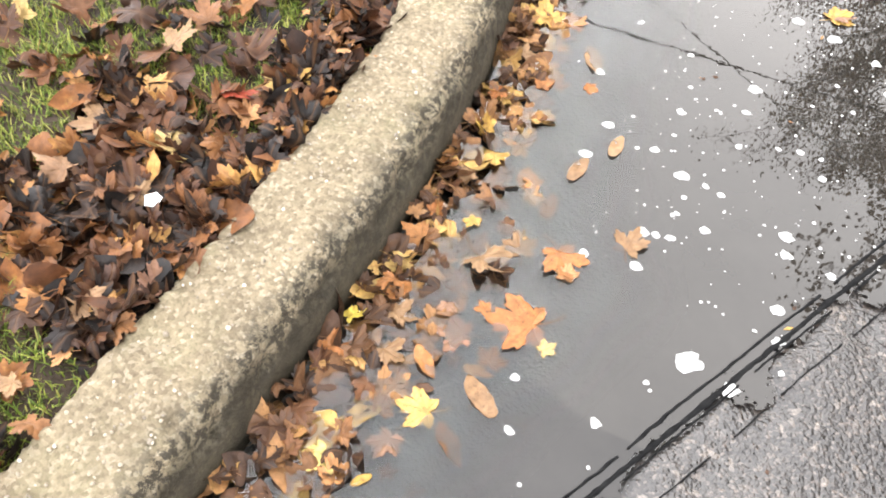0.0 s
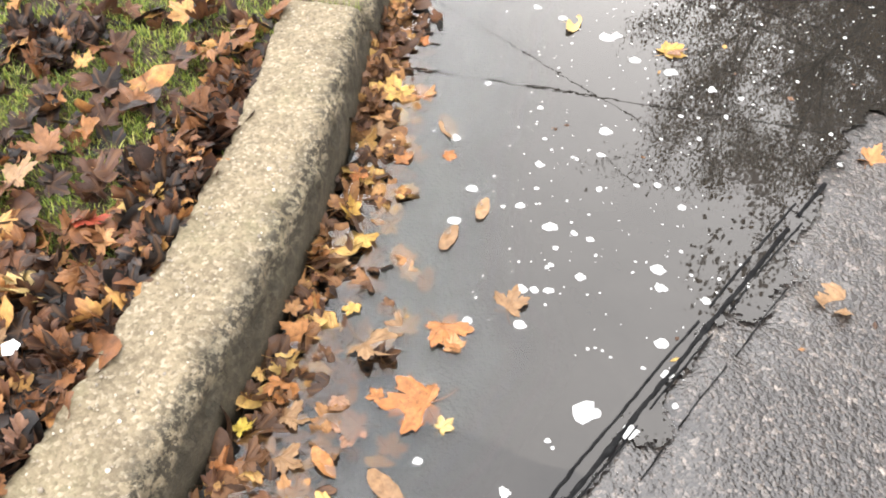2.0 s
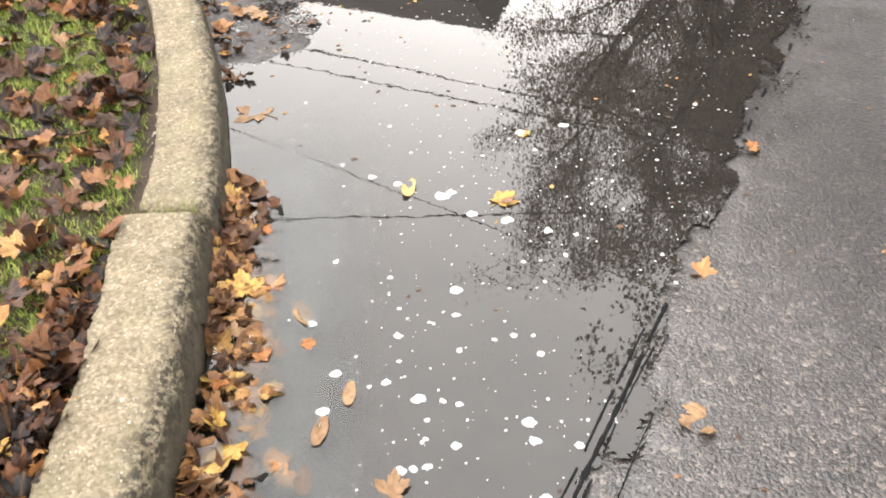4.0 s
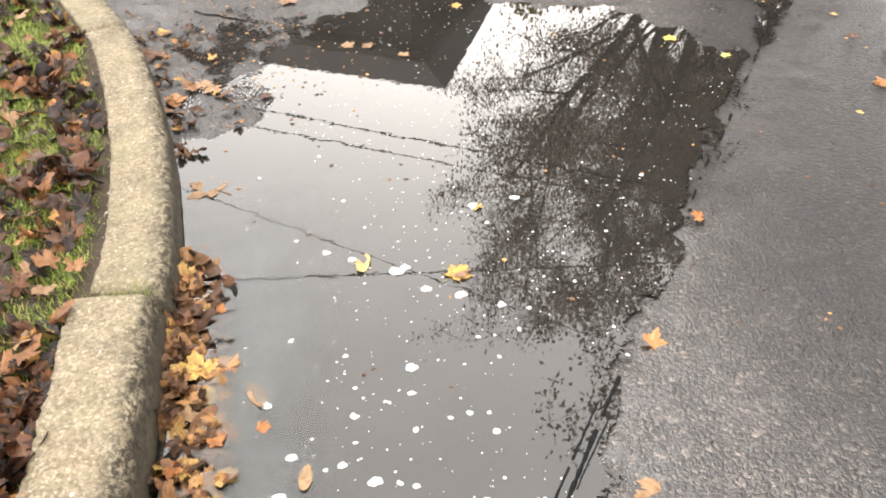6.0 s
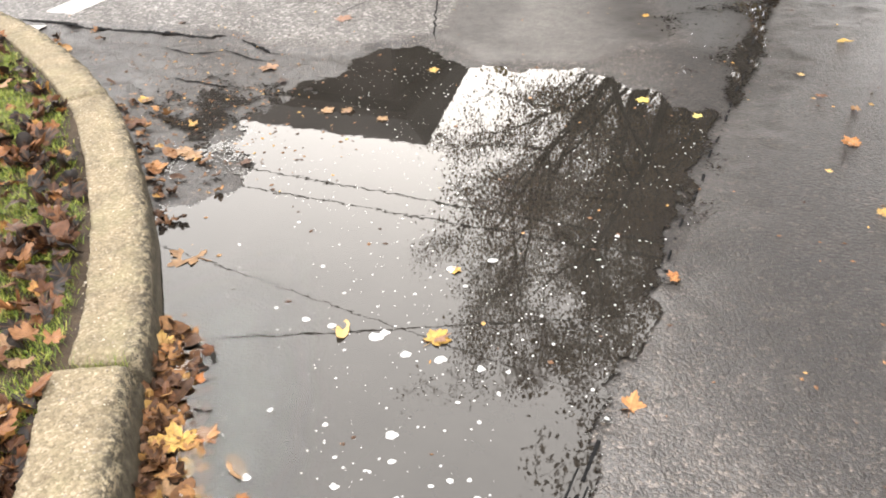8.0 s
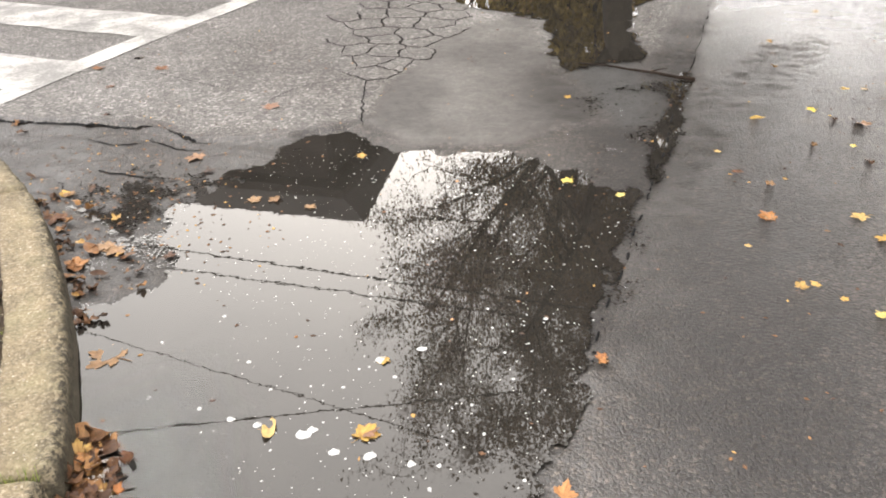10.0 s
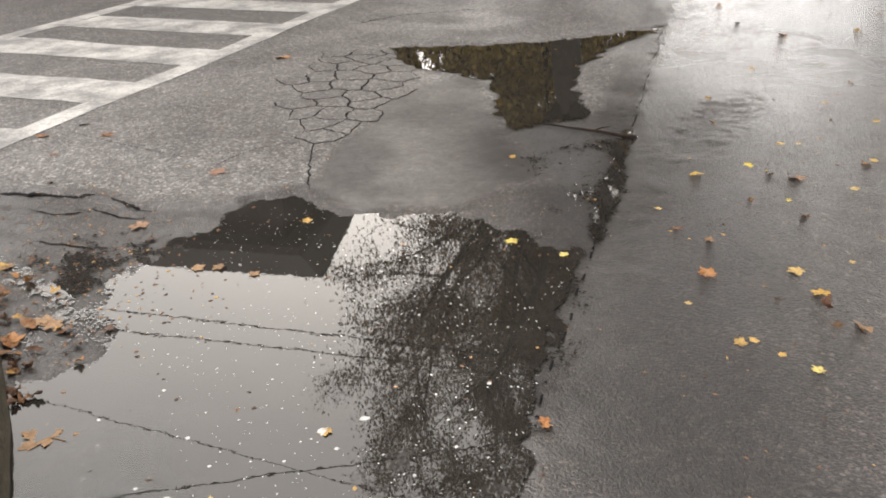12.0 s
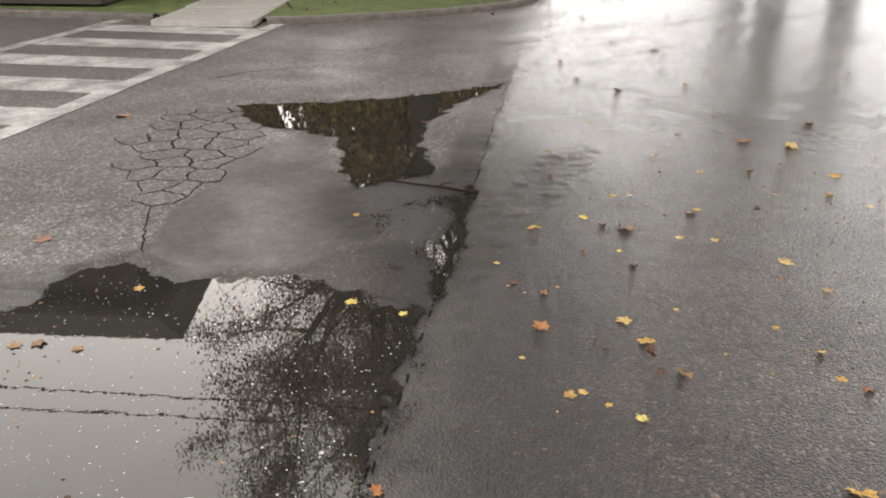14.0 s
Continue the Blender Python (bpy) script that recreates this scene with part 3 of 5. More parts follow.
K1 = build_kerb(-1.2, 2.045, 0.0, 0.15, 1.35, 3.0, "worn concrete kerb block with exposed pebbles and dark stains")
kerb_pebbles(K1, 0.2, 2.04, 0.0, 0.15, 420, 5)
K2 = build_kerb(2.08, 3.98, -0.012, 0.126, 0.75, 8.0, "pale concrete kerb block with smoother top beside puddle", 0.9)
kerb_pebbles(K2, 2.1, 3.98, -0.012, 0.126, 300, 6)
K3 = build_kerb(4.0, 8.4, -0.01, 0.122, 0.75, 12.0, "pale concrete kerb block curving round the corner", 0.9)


# ---- verge ----
def verge_point(k, d):
    px, py = KERB_LINE[k]
    lx, ly = KERB_LEFT[k]
    return px + lx * d, py + ly * d


def verge_height(x, y):
    return 0.112 + 0.03 * vnoise(x, y, 2.2, 4.0) + 0.012 * vnoise(x, y, 9, 7.0)


def build_verge():
    ks = list(range(0, len(KERB_LINE), 7))
    ds = list(np.linspace(0.165, 3.0, 60))
    verts, faces = [], []
    for k in ks:
        for d in ds:
            x, y = verge_point(k, d)
            verts.append((x, y, verge_height(x, y) - (0.012 if d < 0.25 else 0)))
    n = len(ds)
    for r in range(len(ks) - 1):
        for c in range(n - 1):
            faces.append((r * n + c, r * n + c + 1, (r + 1) * n + c + 1, (r + 1) * n + c))
    ob = mesh_object("verge", verts, faces, M_SOIL, smooth=True)
    tagged(ob, "damp dark soil verge under leaves and grass", "verge", kind="structure")


build_verge()
lawn = mesh_object("lawn", [(-60, -60, 0.06), (-2.6, -3.0, 0.06), (-1.6, 1.0, 0.06), (-1.3, 3.6, 0.06), (-2.2, 6.2, 0.06), (-6, 9.3, 0.06), (-60, 40, 0.06)], [(0, 1, 2, 3, 4, 5, 6)], M_LAWN)
tagged(lawn, "short autumn lawn behind the kerb", "lawn", kind="structure")


# ---- leaves ----
def leaf_outline(kind, rs):
    pts = []
    if kind == "maple":
        lobes = [(90, 1.0), (90 - 52, 0.88), (90 + 52, 0.88), (90 - 112, 0.55), (90 + 112, 0.55)]
        lobes = [(a + rs.uniform(-6, 6), r * rs.uniform(0.88, 1.1)) for a, r in lobes]
        for a, r in lobes:
            pts += [(a - 23, r * 0.6), (a - 18, r * 0.82), (a - 11, r * 0.76), (a - 6, r * 0.9), (a, r), (a + 6, r * 0.9), (a + 11, r * 0.76), (a + 18, r * 0.82), (a + 23, r * 0.6)]
        for a in (64, 116):
            pts.append((a, rs.uniform(0.42, 0.54)))
        for a in (8, 172):
            pts.append((a, rs.uniform(0.42, 0.52)))
        pts += [(-60, 0.3), (-90, 0.08), (240, 0.3)]
        pts = [((a + 90) % 360, r) for a, r in pts]
    else:
        for a in range(0, 360, 15):
            t = math.radians(a)
            w = 0.42 if kind == "oval" else 0.6
            r = 1 / math.sqrt((math.sin(t) / w) ** 2 + math.cos(t) ** 2)
            pts.append(((a) % 360, r * rs.uniform(0.93, 1.05) * (1.1 if a == 180 else 1)))
    return sorted(pts)


def leaf_arrays(kind, seed, curl):
    """Vertices, faces and veins of one leaf of unit size, lying in xy."""
    rs = random.Random(seed)
    out = leaf_outline(kind, rs)
    fold = rs.uniform(0, 6.28)
    wave = rs.uniform(0, 6.28)
    verts, veins = [(0, 0, 0)], [1.0]

    def lift(x, y):
        r = math.hypot(x, y)
        u = x * math.cos(fold) + y * math.sin(fold)
        return curl * (0.55 * u * u + 0.16 * r * math.sin(3 * math.atan2(y, x) + wave) + 0.13 * math.sin(5 * x + wave) + 0.1 * math.sin(7 * y - wave))

    for f in (0.45, 0.8, 1.0):
        for a, r in out:
            t = math.radians(a - 90 if kind == "maple" else a)
            x, y = f * r * math.cos(t), f * r * math.sin(t)
            verts.append((x, y, lift(x, y)))
            peak = r > 0.53 and (kind == "maple") and any(abs(((a - 90) - c + 180) % 360 - 180) < 4 for c in (90, 38, 142, -22, 202))
            veins.append(1.0 if peak else 0.0)
    n = len(out)
    faces = []
    for q in range(n):
        w = (q + 1) % n
        faces.append((0, 1 + q, 1 + w))
        for ring in range(2):
            s = 1 + ring * n
            faces.append((s + q, s + n + q, s + n + w, s + w))
    # stalk
    base = len(verts)
    bend = rs.uniform(-0.25, 0.25)
    for k in range(4):
        t = k / 3
        x, y = bend * t * t, -0.05 - 0.62 * t
        h = 0.1 * curl * t
        for dx, dz in ((-0.013, 0), (0.013, 0), (0, 0.024)):
            verts.append((x + dx, y, h + dz))
            veins.append(1.0)
    for k in range(3):
        for c in range(3):
            a, b = base + k * 3 + c, base + k * 3 + (c + 1) % 3
            faces.append((a, b, b + 3, a + 3))
    return np.array(verts, float), faces, np.array(veins)


LEAF_SHAPES = [leaf_arrays("maple", 10 + k, c) for k, c in enumerate((0.15, 0.4, 0.8, 1.2, 0.3, 1.0, 1.6, 0.65))]
LEAF_SHAPES += [leaf_arrays("oval", 40 + k, c) for k, c in enumerate((0.25, 0.8))] + [leaf_arrays("round", 50, 0.5)]
FLAT, CURLED, OVALS = [0, 1, 4], [2, 3, 5, 6, 7], [8, 9]
leaf_meshes = {}


def leaf_mesh(shape, colour):
    key = (shape, colour)
    if key not in leaf_meshes:
        v, f, vein = LEAF_SHAPES[shape]
        me = bpy.data.meshes.new("fallen_leaf")
        me.from_pydata(v.tolist(), [], f)
        me.polygons.foreach_set("use_smooth", [True] * len(f))
        set_attr(me, "vein", vein)
        me.materials.append(LEAF[colour])
        me.update()
        leaf_meshes[key] = me
    return leaf_meshes[key]


LEAF_WORDS = {"yellow": "golden yellow maple leaf", "bright": "bright lemon yellow maple leaf", "orange": "orange brown maple leaf", "tan": "pale tan maple leaf", "brown": "brown curled maple leaf", "dark": "dark brown sodden maple leaf", "red": "deep red maple leaf"}


def put_leaf(x, y, z, size, shape, colour, turn, where, group, tx=0.0, ty=0.0):
    ob = new("fallen_leaf", leaf_mesh(shape, colour))
    ob.matrix_world = Matrix.LocRotScale((x, y, z), Euler((radians(tx), radians(ty), radians(turn))), (size, size, size))
    word = LEAF_WORDS[colour]
    if shape in OVALS:
        word = word.replace("maple", "oval")
    tagged(ob, f"{word} {where}", "leaf", group=group)
    return ob


def scatter_litter(name, spots, material, label, shapes):
    """One mesh of many leaves. spots: x, y, z, size, turn, tilt x, tilt y."""
    rs = random.Random(77)
    allv, allf, veins, base = [], [], [], 0
    for x, y, z, size, turn, tx, ty in spots:
        v, f, vein = LEAF_SHAPES[rs.choice(shapes)]
        m = np.array(Euler((radians(tx), radians(ty), radians(turn))).to_matrix()) * size
        allv.append(v @ m.T + (x, y, z))
        allf += [tuple(i + base for i in face) for face in f]
        veins.append(vein)
        base += len(v)
    ob = mesh_object(name, np.concatenate(allv).tolist(), allf, material, smooth=True)
    set_attr(ob.data, "vein", np.concatenate(veins))
    tagged(ob, label, "leaves", kind="stuff")
    return ob


# ---- leaf cover ----
def verge_spots(count, seed):
    rs = random.Random(seed)
    spots = []
    while len(spots) < count:
        y = rs.uniform(-0.3, 5.6)
        k = kerb_at_y(y)
        d = 0.235 + rs.random() ** 1.3 * 1.5
        x, yy = verge_point(k, d)
        grassy = vnoise(x, yy, 3.1, 17.0) + 0.5 * min(1.0, max(0.0, (yy - 1.1) / 1.1))
        if grassy > 0.14 and rs.random() < 0.86:
            continue
        size = rs.uniform(0.036, 0.074)
        spots.append((x, yy, verge_height(x, yy) + rs.uniform(0.004, 0.03), size, rs.uniform(0, 360), rs.gauss(0, 28), rs.gauss(0, 28)))
    return spots


scatter_litter("leaf_litter", verge_spots(4000, 21), M_LITTER, "deep layer of wet brown maple leaves covering the verge", CURLED + [1, 4, 9, 10])


def gutter_spots(count, seed):
    rs = random.Random(seed)
    spots = []
    while len(spots) < count:
        y = rs.uniform(-0.4, 2.35)
        k = kerb_at_y(y)
        reach = 0.27 - 0.125 * max(0.0, y - 0.8)
        d = -min(abs(rs.gauss(0, 0.55)), 1.6) * reach
        x, yy = verge_point(k, d)
        near = max(0.0, 1 + d / 0.12)
        z = -0.015 + 0.034 * near * rs.random() + 0.01 * rs.random()
        spots.append((x, yy, z, rs.uniform(0.026, 0.06), rs.uniform(0, 360), rs.gauss(0, 9 + 22 * near), rs.gauss(0, 9 + 22 * near)))
    return spots


scatter_litter("gutter_leaves", gutter_spots(640, 33), M_WETLITTER, "sodden brown and orange leaves heaped against the kerb in water", CURLED + [1, 4, 8, 9, 10])


def build_grass(count, seed):
    rs = random.Random(seed)
    verts, faces = [], []
    made = 0
    while made < count:
        y = rs.uniform(-0.3, 5.8)
        k = kerb_at_y(y)
        d = 0.23 + rs.random() * 1.7
        cx, cy = verge_point(k, d)
        grassy = vnoise(cx, cy, 3.1, 17.0) + 0.5 * min(1.0, max(0.0, (cy - 1.1) / 1.1))
        if grassy < 0.04 and rs.random() < 0.985:
            continue
        for _ in range(9):
            made += 1
            x, yy = cx + rs.gauss(0, 0.016), cy + rs.gauss(0, 0.016)
            z = verge_height(x, yy)
            h = rs.uniform(0.009, 0.027)
            ang = rs.uniform(0, 6.28)
            lean = rs.uniform(0.2, 1.3) * h
            w = rs.uniform(0.0009, 0.0019)
            dx, dy = math.cos(ang), math.sin(ang)
            b = len(verts)
            verts += [(x - dy * w, yy + dx * w, z), (x + dy * w, yy - dx * w, z),
                      (x + dx * lean * 0.4 + dy * w * 0.8, yy + dy * lean * 0.4 - dx * w * 0.8, z + h * 0.6), (x + dx * lean * 0.4 - dy * w * 0.8, yy + dy * lean * 0.4 + dx * w * 0.8, z + h * 0.6),
                      (x + dx * lean, yy + dy * lean, z + h)]
            faces += [(b, b + 1, b + 2, b + 3), (b + 3, b + 2, b + 4)]
    ob = mesh_object("grass", verts, faces, M_GRASS)
    tagged(ob, "tufts of short green grass poking through leaves", "grass", kind="stuff")


build_grass(210000, 8)
tuft_dice = random.Random(19)
verts, faces = [], []
for _ in range(110):
    d = 0.03 + 0.19 * tuft_dice.random()
    x, y = verge_point(kerb_at_y(2.063), d)
    x, y = x + tuft_dice.gauss(0, 0.006), y + tuft_dice.gauss(0, 0.009)
    a, hgt = tuft_dice.uniform(0, 6.28), tuft_dice.uniform(0.012, 0.05)
    dx, dy = math.cos(a), math.sin(a)
    b = len(verts)
    verts += [(x - dy * 0.0012, y + dx * 0.0012, 0.1), (x + dy * 0.0012, y - dx * 0.0012, 0.1), (x + dx * hgt * 0.6, y + dy * hgt * 0.6, 0.105 + hgt)]
    faces.append((b, b + 1, b + 2))
tagged(mesh_object("grass_tuft", verts, faces, M_GRASS), "thin grass tuft growing in the kerb joint", "grass", kind="stuff")


# ---- single leaves ----
leaf_dice = random.Random(55)


def pick_shape(code):
    if code == "o":
        return leaf_dice.choice(OVALS)
    return leaf_dice.choice(CURLED if code in "cu" else FLAT)


def wet_leaf(x, y, size, colour, code):
    """A leaf in the puddle, lying on the pile by the kerb or afloat."""
    pile = 1 - (x - KERB_LINE[kerb_at_y(y)][0]) / 0.16
    deep, pile = pile, max(0.0, pile)
    tilt = 4 + 14 * pile
    put_leaf(x, y, 0.002 + 0.014 * pile if code == "c" else (-0.002 if size > 0.03 and colour in ("tan", "orange") and deep > -0.7 else 0.0025) + 0.01 * pile, size * 1.18, pick_shape(code), colour, leaf_dice.uniform(0, 360), "floating in the puddle beside the kerb", "leaves in the puddle", leaf_dice.gauss(0, tilt if code == "c" else 2), leaf_dice.gauss(0, tilt if code == "c" else 2))


def road_leaf(x, y, size, colour, code):
    h = max(float(ground_height(np.array([x]), np.array([y]))[0]), 0.0) + 0.004
    if code == "u":
        put_leaf(x, y, h + size * 0.55, size, 3, colour, 60, "standing on edge on the road", "leaves on the road", 72, 10)
    else:
        put_leaf(x, y, h, size * 1.12, leaf_dice.choice((0, 1, 4, 0, 4, 2)) if code != "o" else 8, colour, leaf_dice.uniform(0, 360), "lying on the wet road", "leaves on the road", leaf_dice.gauss(0, 3), leaf_dice.gauss(0, 3))


def verge_leaf(x, y, size, colour, code):
    put_leaf(x, y, verge_height(x, y) + 0.034, size * (1.15 if code == "c" else 1), pick_shape(code), colour, leaf_dice.uniform(0, 360), "lying on the leafy verge", "leaves on the verge", leaf_dice.gauss(0, 12), leaf_dice.gauss(0, 12))


wet_leaf(0.356, 1.832, 0.073, "yellow", "f")
wet_leaf(0.424, 1.836, 0.041, "orange", "f")
wet_leaf(0.480, 1.113, 0.048, "tan", "f")
wet_leaf(0.340, 1.093, 0.062, "orange", "f")
wet_leaf(0.347, 1.034, 0.030, "orange", "f")
wet_leaf(0.180, 1.079, 0.067, "tan", "c")
wet_leaf(0.261, 1.097, 0.047, "tan", "f")
wet_leaf(0.275, 0.922, 0.079, "orange", "f")
wet_leaf(0.146, 0.899, 0.052, "tan", "f")
wet_leaf(0.293, 0.865, 0.025, "yellow", "f")
wet_leaf(0.074, 0.835, 0.030, "orange", "o")
wet_leaf(0.176, 0.764, 0.039, "tan", "o")
wet_leaf(0.081, 0.735, 0.050, "yellow", "f")
wet_leaf(0.019, 0.683, 0.039, "tan", "f")
wet_leaf(-0.090, 0.654, 0.041, "bright", "f")
wet_leaf(-0.067, 0.922, 0.030, "bright", "c")
wet_leaf(0.061, 1.117, 0.047, "orange", "c")
wet_leaf(0.014, 1.010, 0.045, "orange", "c")
wet_leaf(0.034, 1.052, 0.036, "yellow", "c")
wet_leaf(0.305, 1.282, 0.034, "orange", "f")
wet_leaf(0.285, 1.249, 0.031, "tan", "f")
wet_leaf(0.227, 1.553, 0.036, "orange", "c")
wet_leaf(0.442, 1.594, 0.025, "orange", "f")
wet_leaf(0.335, 1.588, 0.030, "orange", "f")
wet_leaf(0.396, 1.325, 0.035, "tan", "o")
wet_leaf(0.488, 1.398, 0.031, "tan", "o")
wet_leaf(0.198, 1.431, 0.031, "yellow", "c")
wet_leaf(0.215, 1.361, 0.038, "yellow", "c")
wet_leaf(0.170, 1.174, 0.025, "yellow", "f")
wet_leaf(0.082, 1.185, 0.025, "orange", "c")
wet_leaf(-0.103, 0.853, 0.034, "orange", "c")
wet_leaf(-0.121, 0.823, 0.032, "brown", "c")
wet_leaf(-0.026, 0.785, 0.033, "brown", "c")
wet_leaf(-0.024, 0.605, 0.016, "yellow", "o")
wet_leaf(-0.071, 0.604, 0.034, "orange", "c")
wet_leaf(-0.150, 0.726, 0.044, "brown", "c")
wet_leaf(-0.136, 0.770, 0.039, "dark", "c")
wet_leaf(-0.185, 0.692, 0.042, "dark", "c")
wet_leaf(1.110, 1.891, 0.050, "yellow", "f")
wet_leaf(0.466, 1.697, 0.043, "tan", "o")
wet_leaf(0.017, 0.938, 0.037, "tan", "c")
wet_leaf(0.000, 0.857, 0.039, "tan", "c")
wet_leaf(0.111, 1.265, 0.034, "brown", "c")
wet_leaf(0.122, 1.315, 0.032, "orange", "c")
wet_leaf(0.159, 1.284, 0.029, "tan", "c")
wet_leaf(0.114, 0.961, 0.026, "tan", "f")
wet_leaf(0.189, 0.951, 0.023, "orange", "f")
wet_leaf(-0.131, 0.926, 0.033, "orange", "c")
wet_leaf(-0.068, 0.685, 0.032, "brown", "c")
wet_leaf(-0.196, 0.630, 0.037, "dark", "c")
wet_leaf(-0.151, 0.652, 0.032, "brown", "c")
wet_leaf(0.270, 1.471, 0.025, "brown", "c")
wet_leaf(0.328, 1.479, 0.023, "brown", "o")
wet_leaf(0.258, 1.706, 0.028, "brown", "c")
wet_leaf(0.292, 1.687, 0.034, "tan", "c")
wet_leaf(0.898, 2.064, 0.039, "yellow", "o")
wet_leaf(1.119, 1.900, 0.042, "tan", "f")
wet_leaf(0.612, 2.677, 0.088, "tan", "f")
wet_leaf(0.432, 2.226, 0.051, "orange", "c")
wet_leaf(1.342, 2.182, 0.026, "yellow", "f")
wet_leaf(1.435, 1.391, 0.046, "orange", "c")
wet_leaf(1.170, 1.002, 0.064, "tan", "c")
wet_leaf(1.209, 0.865, 0.022, "yellow", "f")
wet_leaf(1.181, 0.803, 0.027, "orange", "c")
wet_leaf(1.931, 1.805, 0.028, "orange", "f")
wet_leaf(0.436, 1.850, 0.048, "orange", "f")
wet_leaf(0.413, 2.074, 0.052, "dark", "c")
wet_leaf(0.368, 2.012, 0.048, "brown", "c")
wet_leaf(0.455, 2.112, 0.044, "dark", "c")
wet_leaf(0.464, 2.052, 0.024, "orange", "c")
wet_leaf(0.324, 1.954, 0.043, "brown", "c")
wet_leaf(0.535, 2.165, 0.036, "brown", "c")
road_leaf(2.724, 2.951, 0.043, "bright", "f")
road_leaf(2.806, 2.682, 0.031, "bright", "f")
road_leaf(0.641, 3.867, 0.069, "brown", "c")
road_leaf(0.780, 3.472, 0.063, "tan", "c")
road_leaf(0.634, 3.383, 0.061, "orange", "c")
road_leaf(0.955, 3.258, 0.038, "dark", "c")
road_leaf(0.752, 4.102, 0.039, "yellow", "f")
road_leaf(1.388, 4.205, 0.064, "tan", "c")
road_leaf(1.422, 3.557, 0.045, "tan", "f")
road_leaf(1.516, 3.524, 0.045, "tan", "f")
road_leaf(3.146, 2.161, 0.055, "orange", "f")
road_leaf(3.422, 2.570, 0.030, "brown", "c")
road_leaf(1.603, 3.350, 0.038, "tan", "f")
road_leaf(2.054, 3.747, 0.037, "yellow", "f")
road_leaf(1.637, 5.720, 0.067, "brown", "c")
road_leaf(1.320, 5.955, 0.060, "brown", "c")
road_leaf(1.937, 4.643, 0.071, "tan", "c")
road_leaf(1.359, 3.993, 0.037, "dark", "c")
road_leaf(3.149, 2.163, 0.043, "tan", "f")
road_leaf(3.521, 7.094, 0.066, "orange", "f")
road_leaf(0.759, 4.085, 0.042, "tan", "f")
road_leaf(3.457, 3.870, 0.029, "yellow", "f")
road_leaf(1.601, 6.059, 0.044, "dark", "c")
road_leaf(1.275, 5.537, 0.040, "brown", "c")
road_leaf(1.140, 5.029, 0.029, "dark", "c")
road_leaf(0.665, 3.841, 0.052, "brown", "c")
road_leaf(0.642, 3.387, 0.057, "brown", "c")
road_leaf(0.804, 3.440, 0.063, "tan", "c")
road_leaf(3.471, 1.956, 0.055, "yellow", "f")
road_leaf(3.376, 1.780, 0.048, "yellow", "f")
road_leaf(3.243, 1.682, 0.043, "brown", "u")
road_leaf(3.255, 1.536, 0.055, "tan", "f")
road_leaf(2.858, 1.447, 0.036, "bright", "f")
road_leaf(2.854, 1.709, 0.028, "yellow", "f")
road_leaf(2.843, 1.596, 0.023, "yellow", "f")
road_leaf(3.135, 2.150, 0.040, "orange", "f")
road_leaf(3.421, 2.377, 0.029, "tan", "f")
road_leaf(3.406, 2.566, 0.027, "brown", "c")
road_leaf(4.588, 1.783, 0.057, "yellow", "f")
road_leaf(4.369, 1.708, 0.026, "brown", "c")
road_leaf(3.648, 1.086, 0.031, "yellow", "f")
road_leaf(3.645, 0.992, 0.031, "orange", "f")
road_leaf(4.495, 2.359, 0.035, "yellow", "f")
road_leaf(4.618, 2.190, 0.038, "yellow", "f")
road_leaf(4.913, 2.522, 0.045, "tan", "f")
road_leaf(4.390, 2.907, 0.043, "bright", "f")
road_leaf(6.636, 3.168, 0.080, "orange", "f")
road_leaf(6.757, 2.798, 0.069, "yellow", "f")
road_leaf(6.280, 2.276, 0.063, "yellow", "f")
road_leaf(5.244, 2.287, 0.035, "dark", "c")
road_leaf(7.486, 4.933, 0.061, "brown", "c")
road_leaf(4.426, 1.478, 0.038, "tan", "f")
road_leaf(3.872, 1.469, 0.023, "yellow", "f")
road_leaf(3.710, 1.866, 0.020, "yellow", "f")
road_leaf(3.012, 0.756, 0.066, "yellow", "f")
road_leaf(5.688, 2.935, 0.035, "yellow", "f")
road_leaf(1.913, 1.793, 0.024, "orange", "f")
road_leaf(3.522, 7.074, 0.077, "tan", "f")
road_leaf(3.471, 3.877, 0.022, "yellow", "f")
road_leaf(3.524, 2.789, 0.025, "yellow", "f")
road_leaf(9.764, 6.023, 0.094, "brown", "c")
road_leaf(4.429, 2.620, 0.063, "tan", "f")
road_leaf(2.876, 2.040, 0.020, "yellow", "f")
road_leaf(4.103, 2.464, 0.023, "bright", "f")
road_leaf(5.601, 2.362, 0.029, "yellow", "f")
road_leaf(4.845, 2.803, 0.027, "dark", "c")
road_leaf(5.798, 1.850, 0.033, "yellow", "f")
road_leaf(5.801, 3.394, 0.041, "tan", "f")
road_leaf(12.093, 6.452, 0.075, "brown", "c")
road_leaf(9.664, 5.838, 0.062, "brown", "c")
road_leaf(10.656, 5.822, 0.058, "dark", "c")
road_leaf(6.429, 3.583, 0.040, "brown", "c")
road_leaf(7.552, 3.064, 0.050, "tan", "f")
verge_leaf(-0.482, 1.507, 0.071, "tan", "f")
verge_leaf(-0.228, 1.413, 0.063, "yellow", "f")
verge_leaf(-0.414, 1.222, 0.075, "yellow", "c")
verge_leaf(-0.334, 1.372, 0.058, "red", "f")
verge_leaf(-0.208, 1.240, 0.037, "orange", "f")
verge_leaf(-0.578, 1.284, 0.077, "tan", "f")
verge_leaf(-0.691, 1.091, 0.043, "yellow", "c")
verge_leaf(-0.625, 1.152, 0.056, "tan", "c")
verge_leaf(-0.503, 0.747, 0.037, "orange", "f")
verge_leaf(-0.574, 0.849, 0.039, "orange", "c")
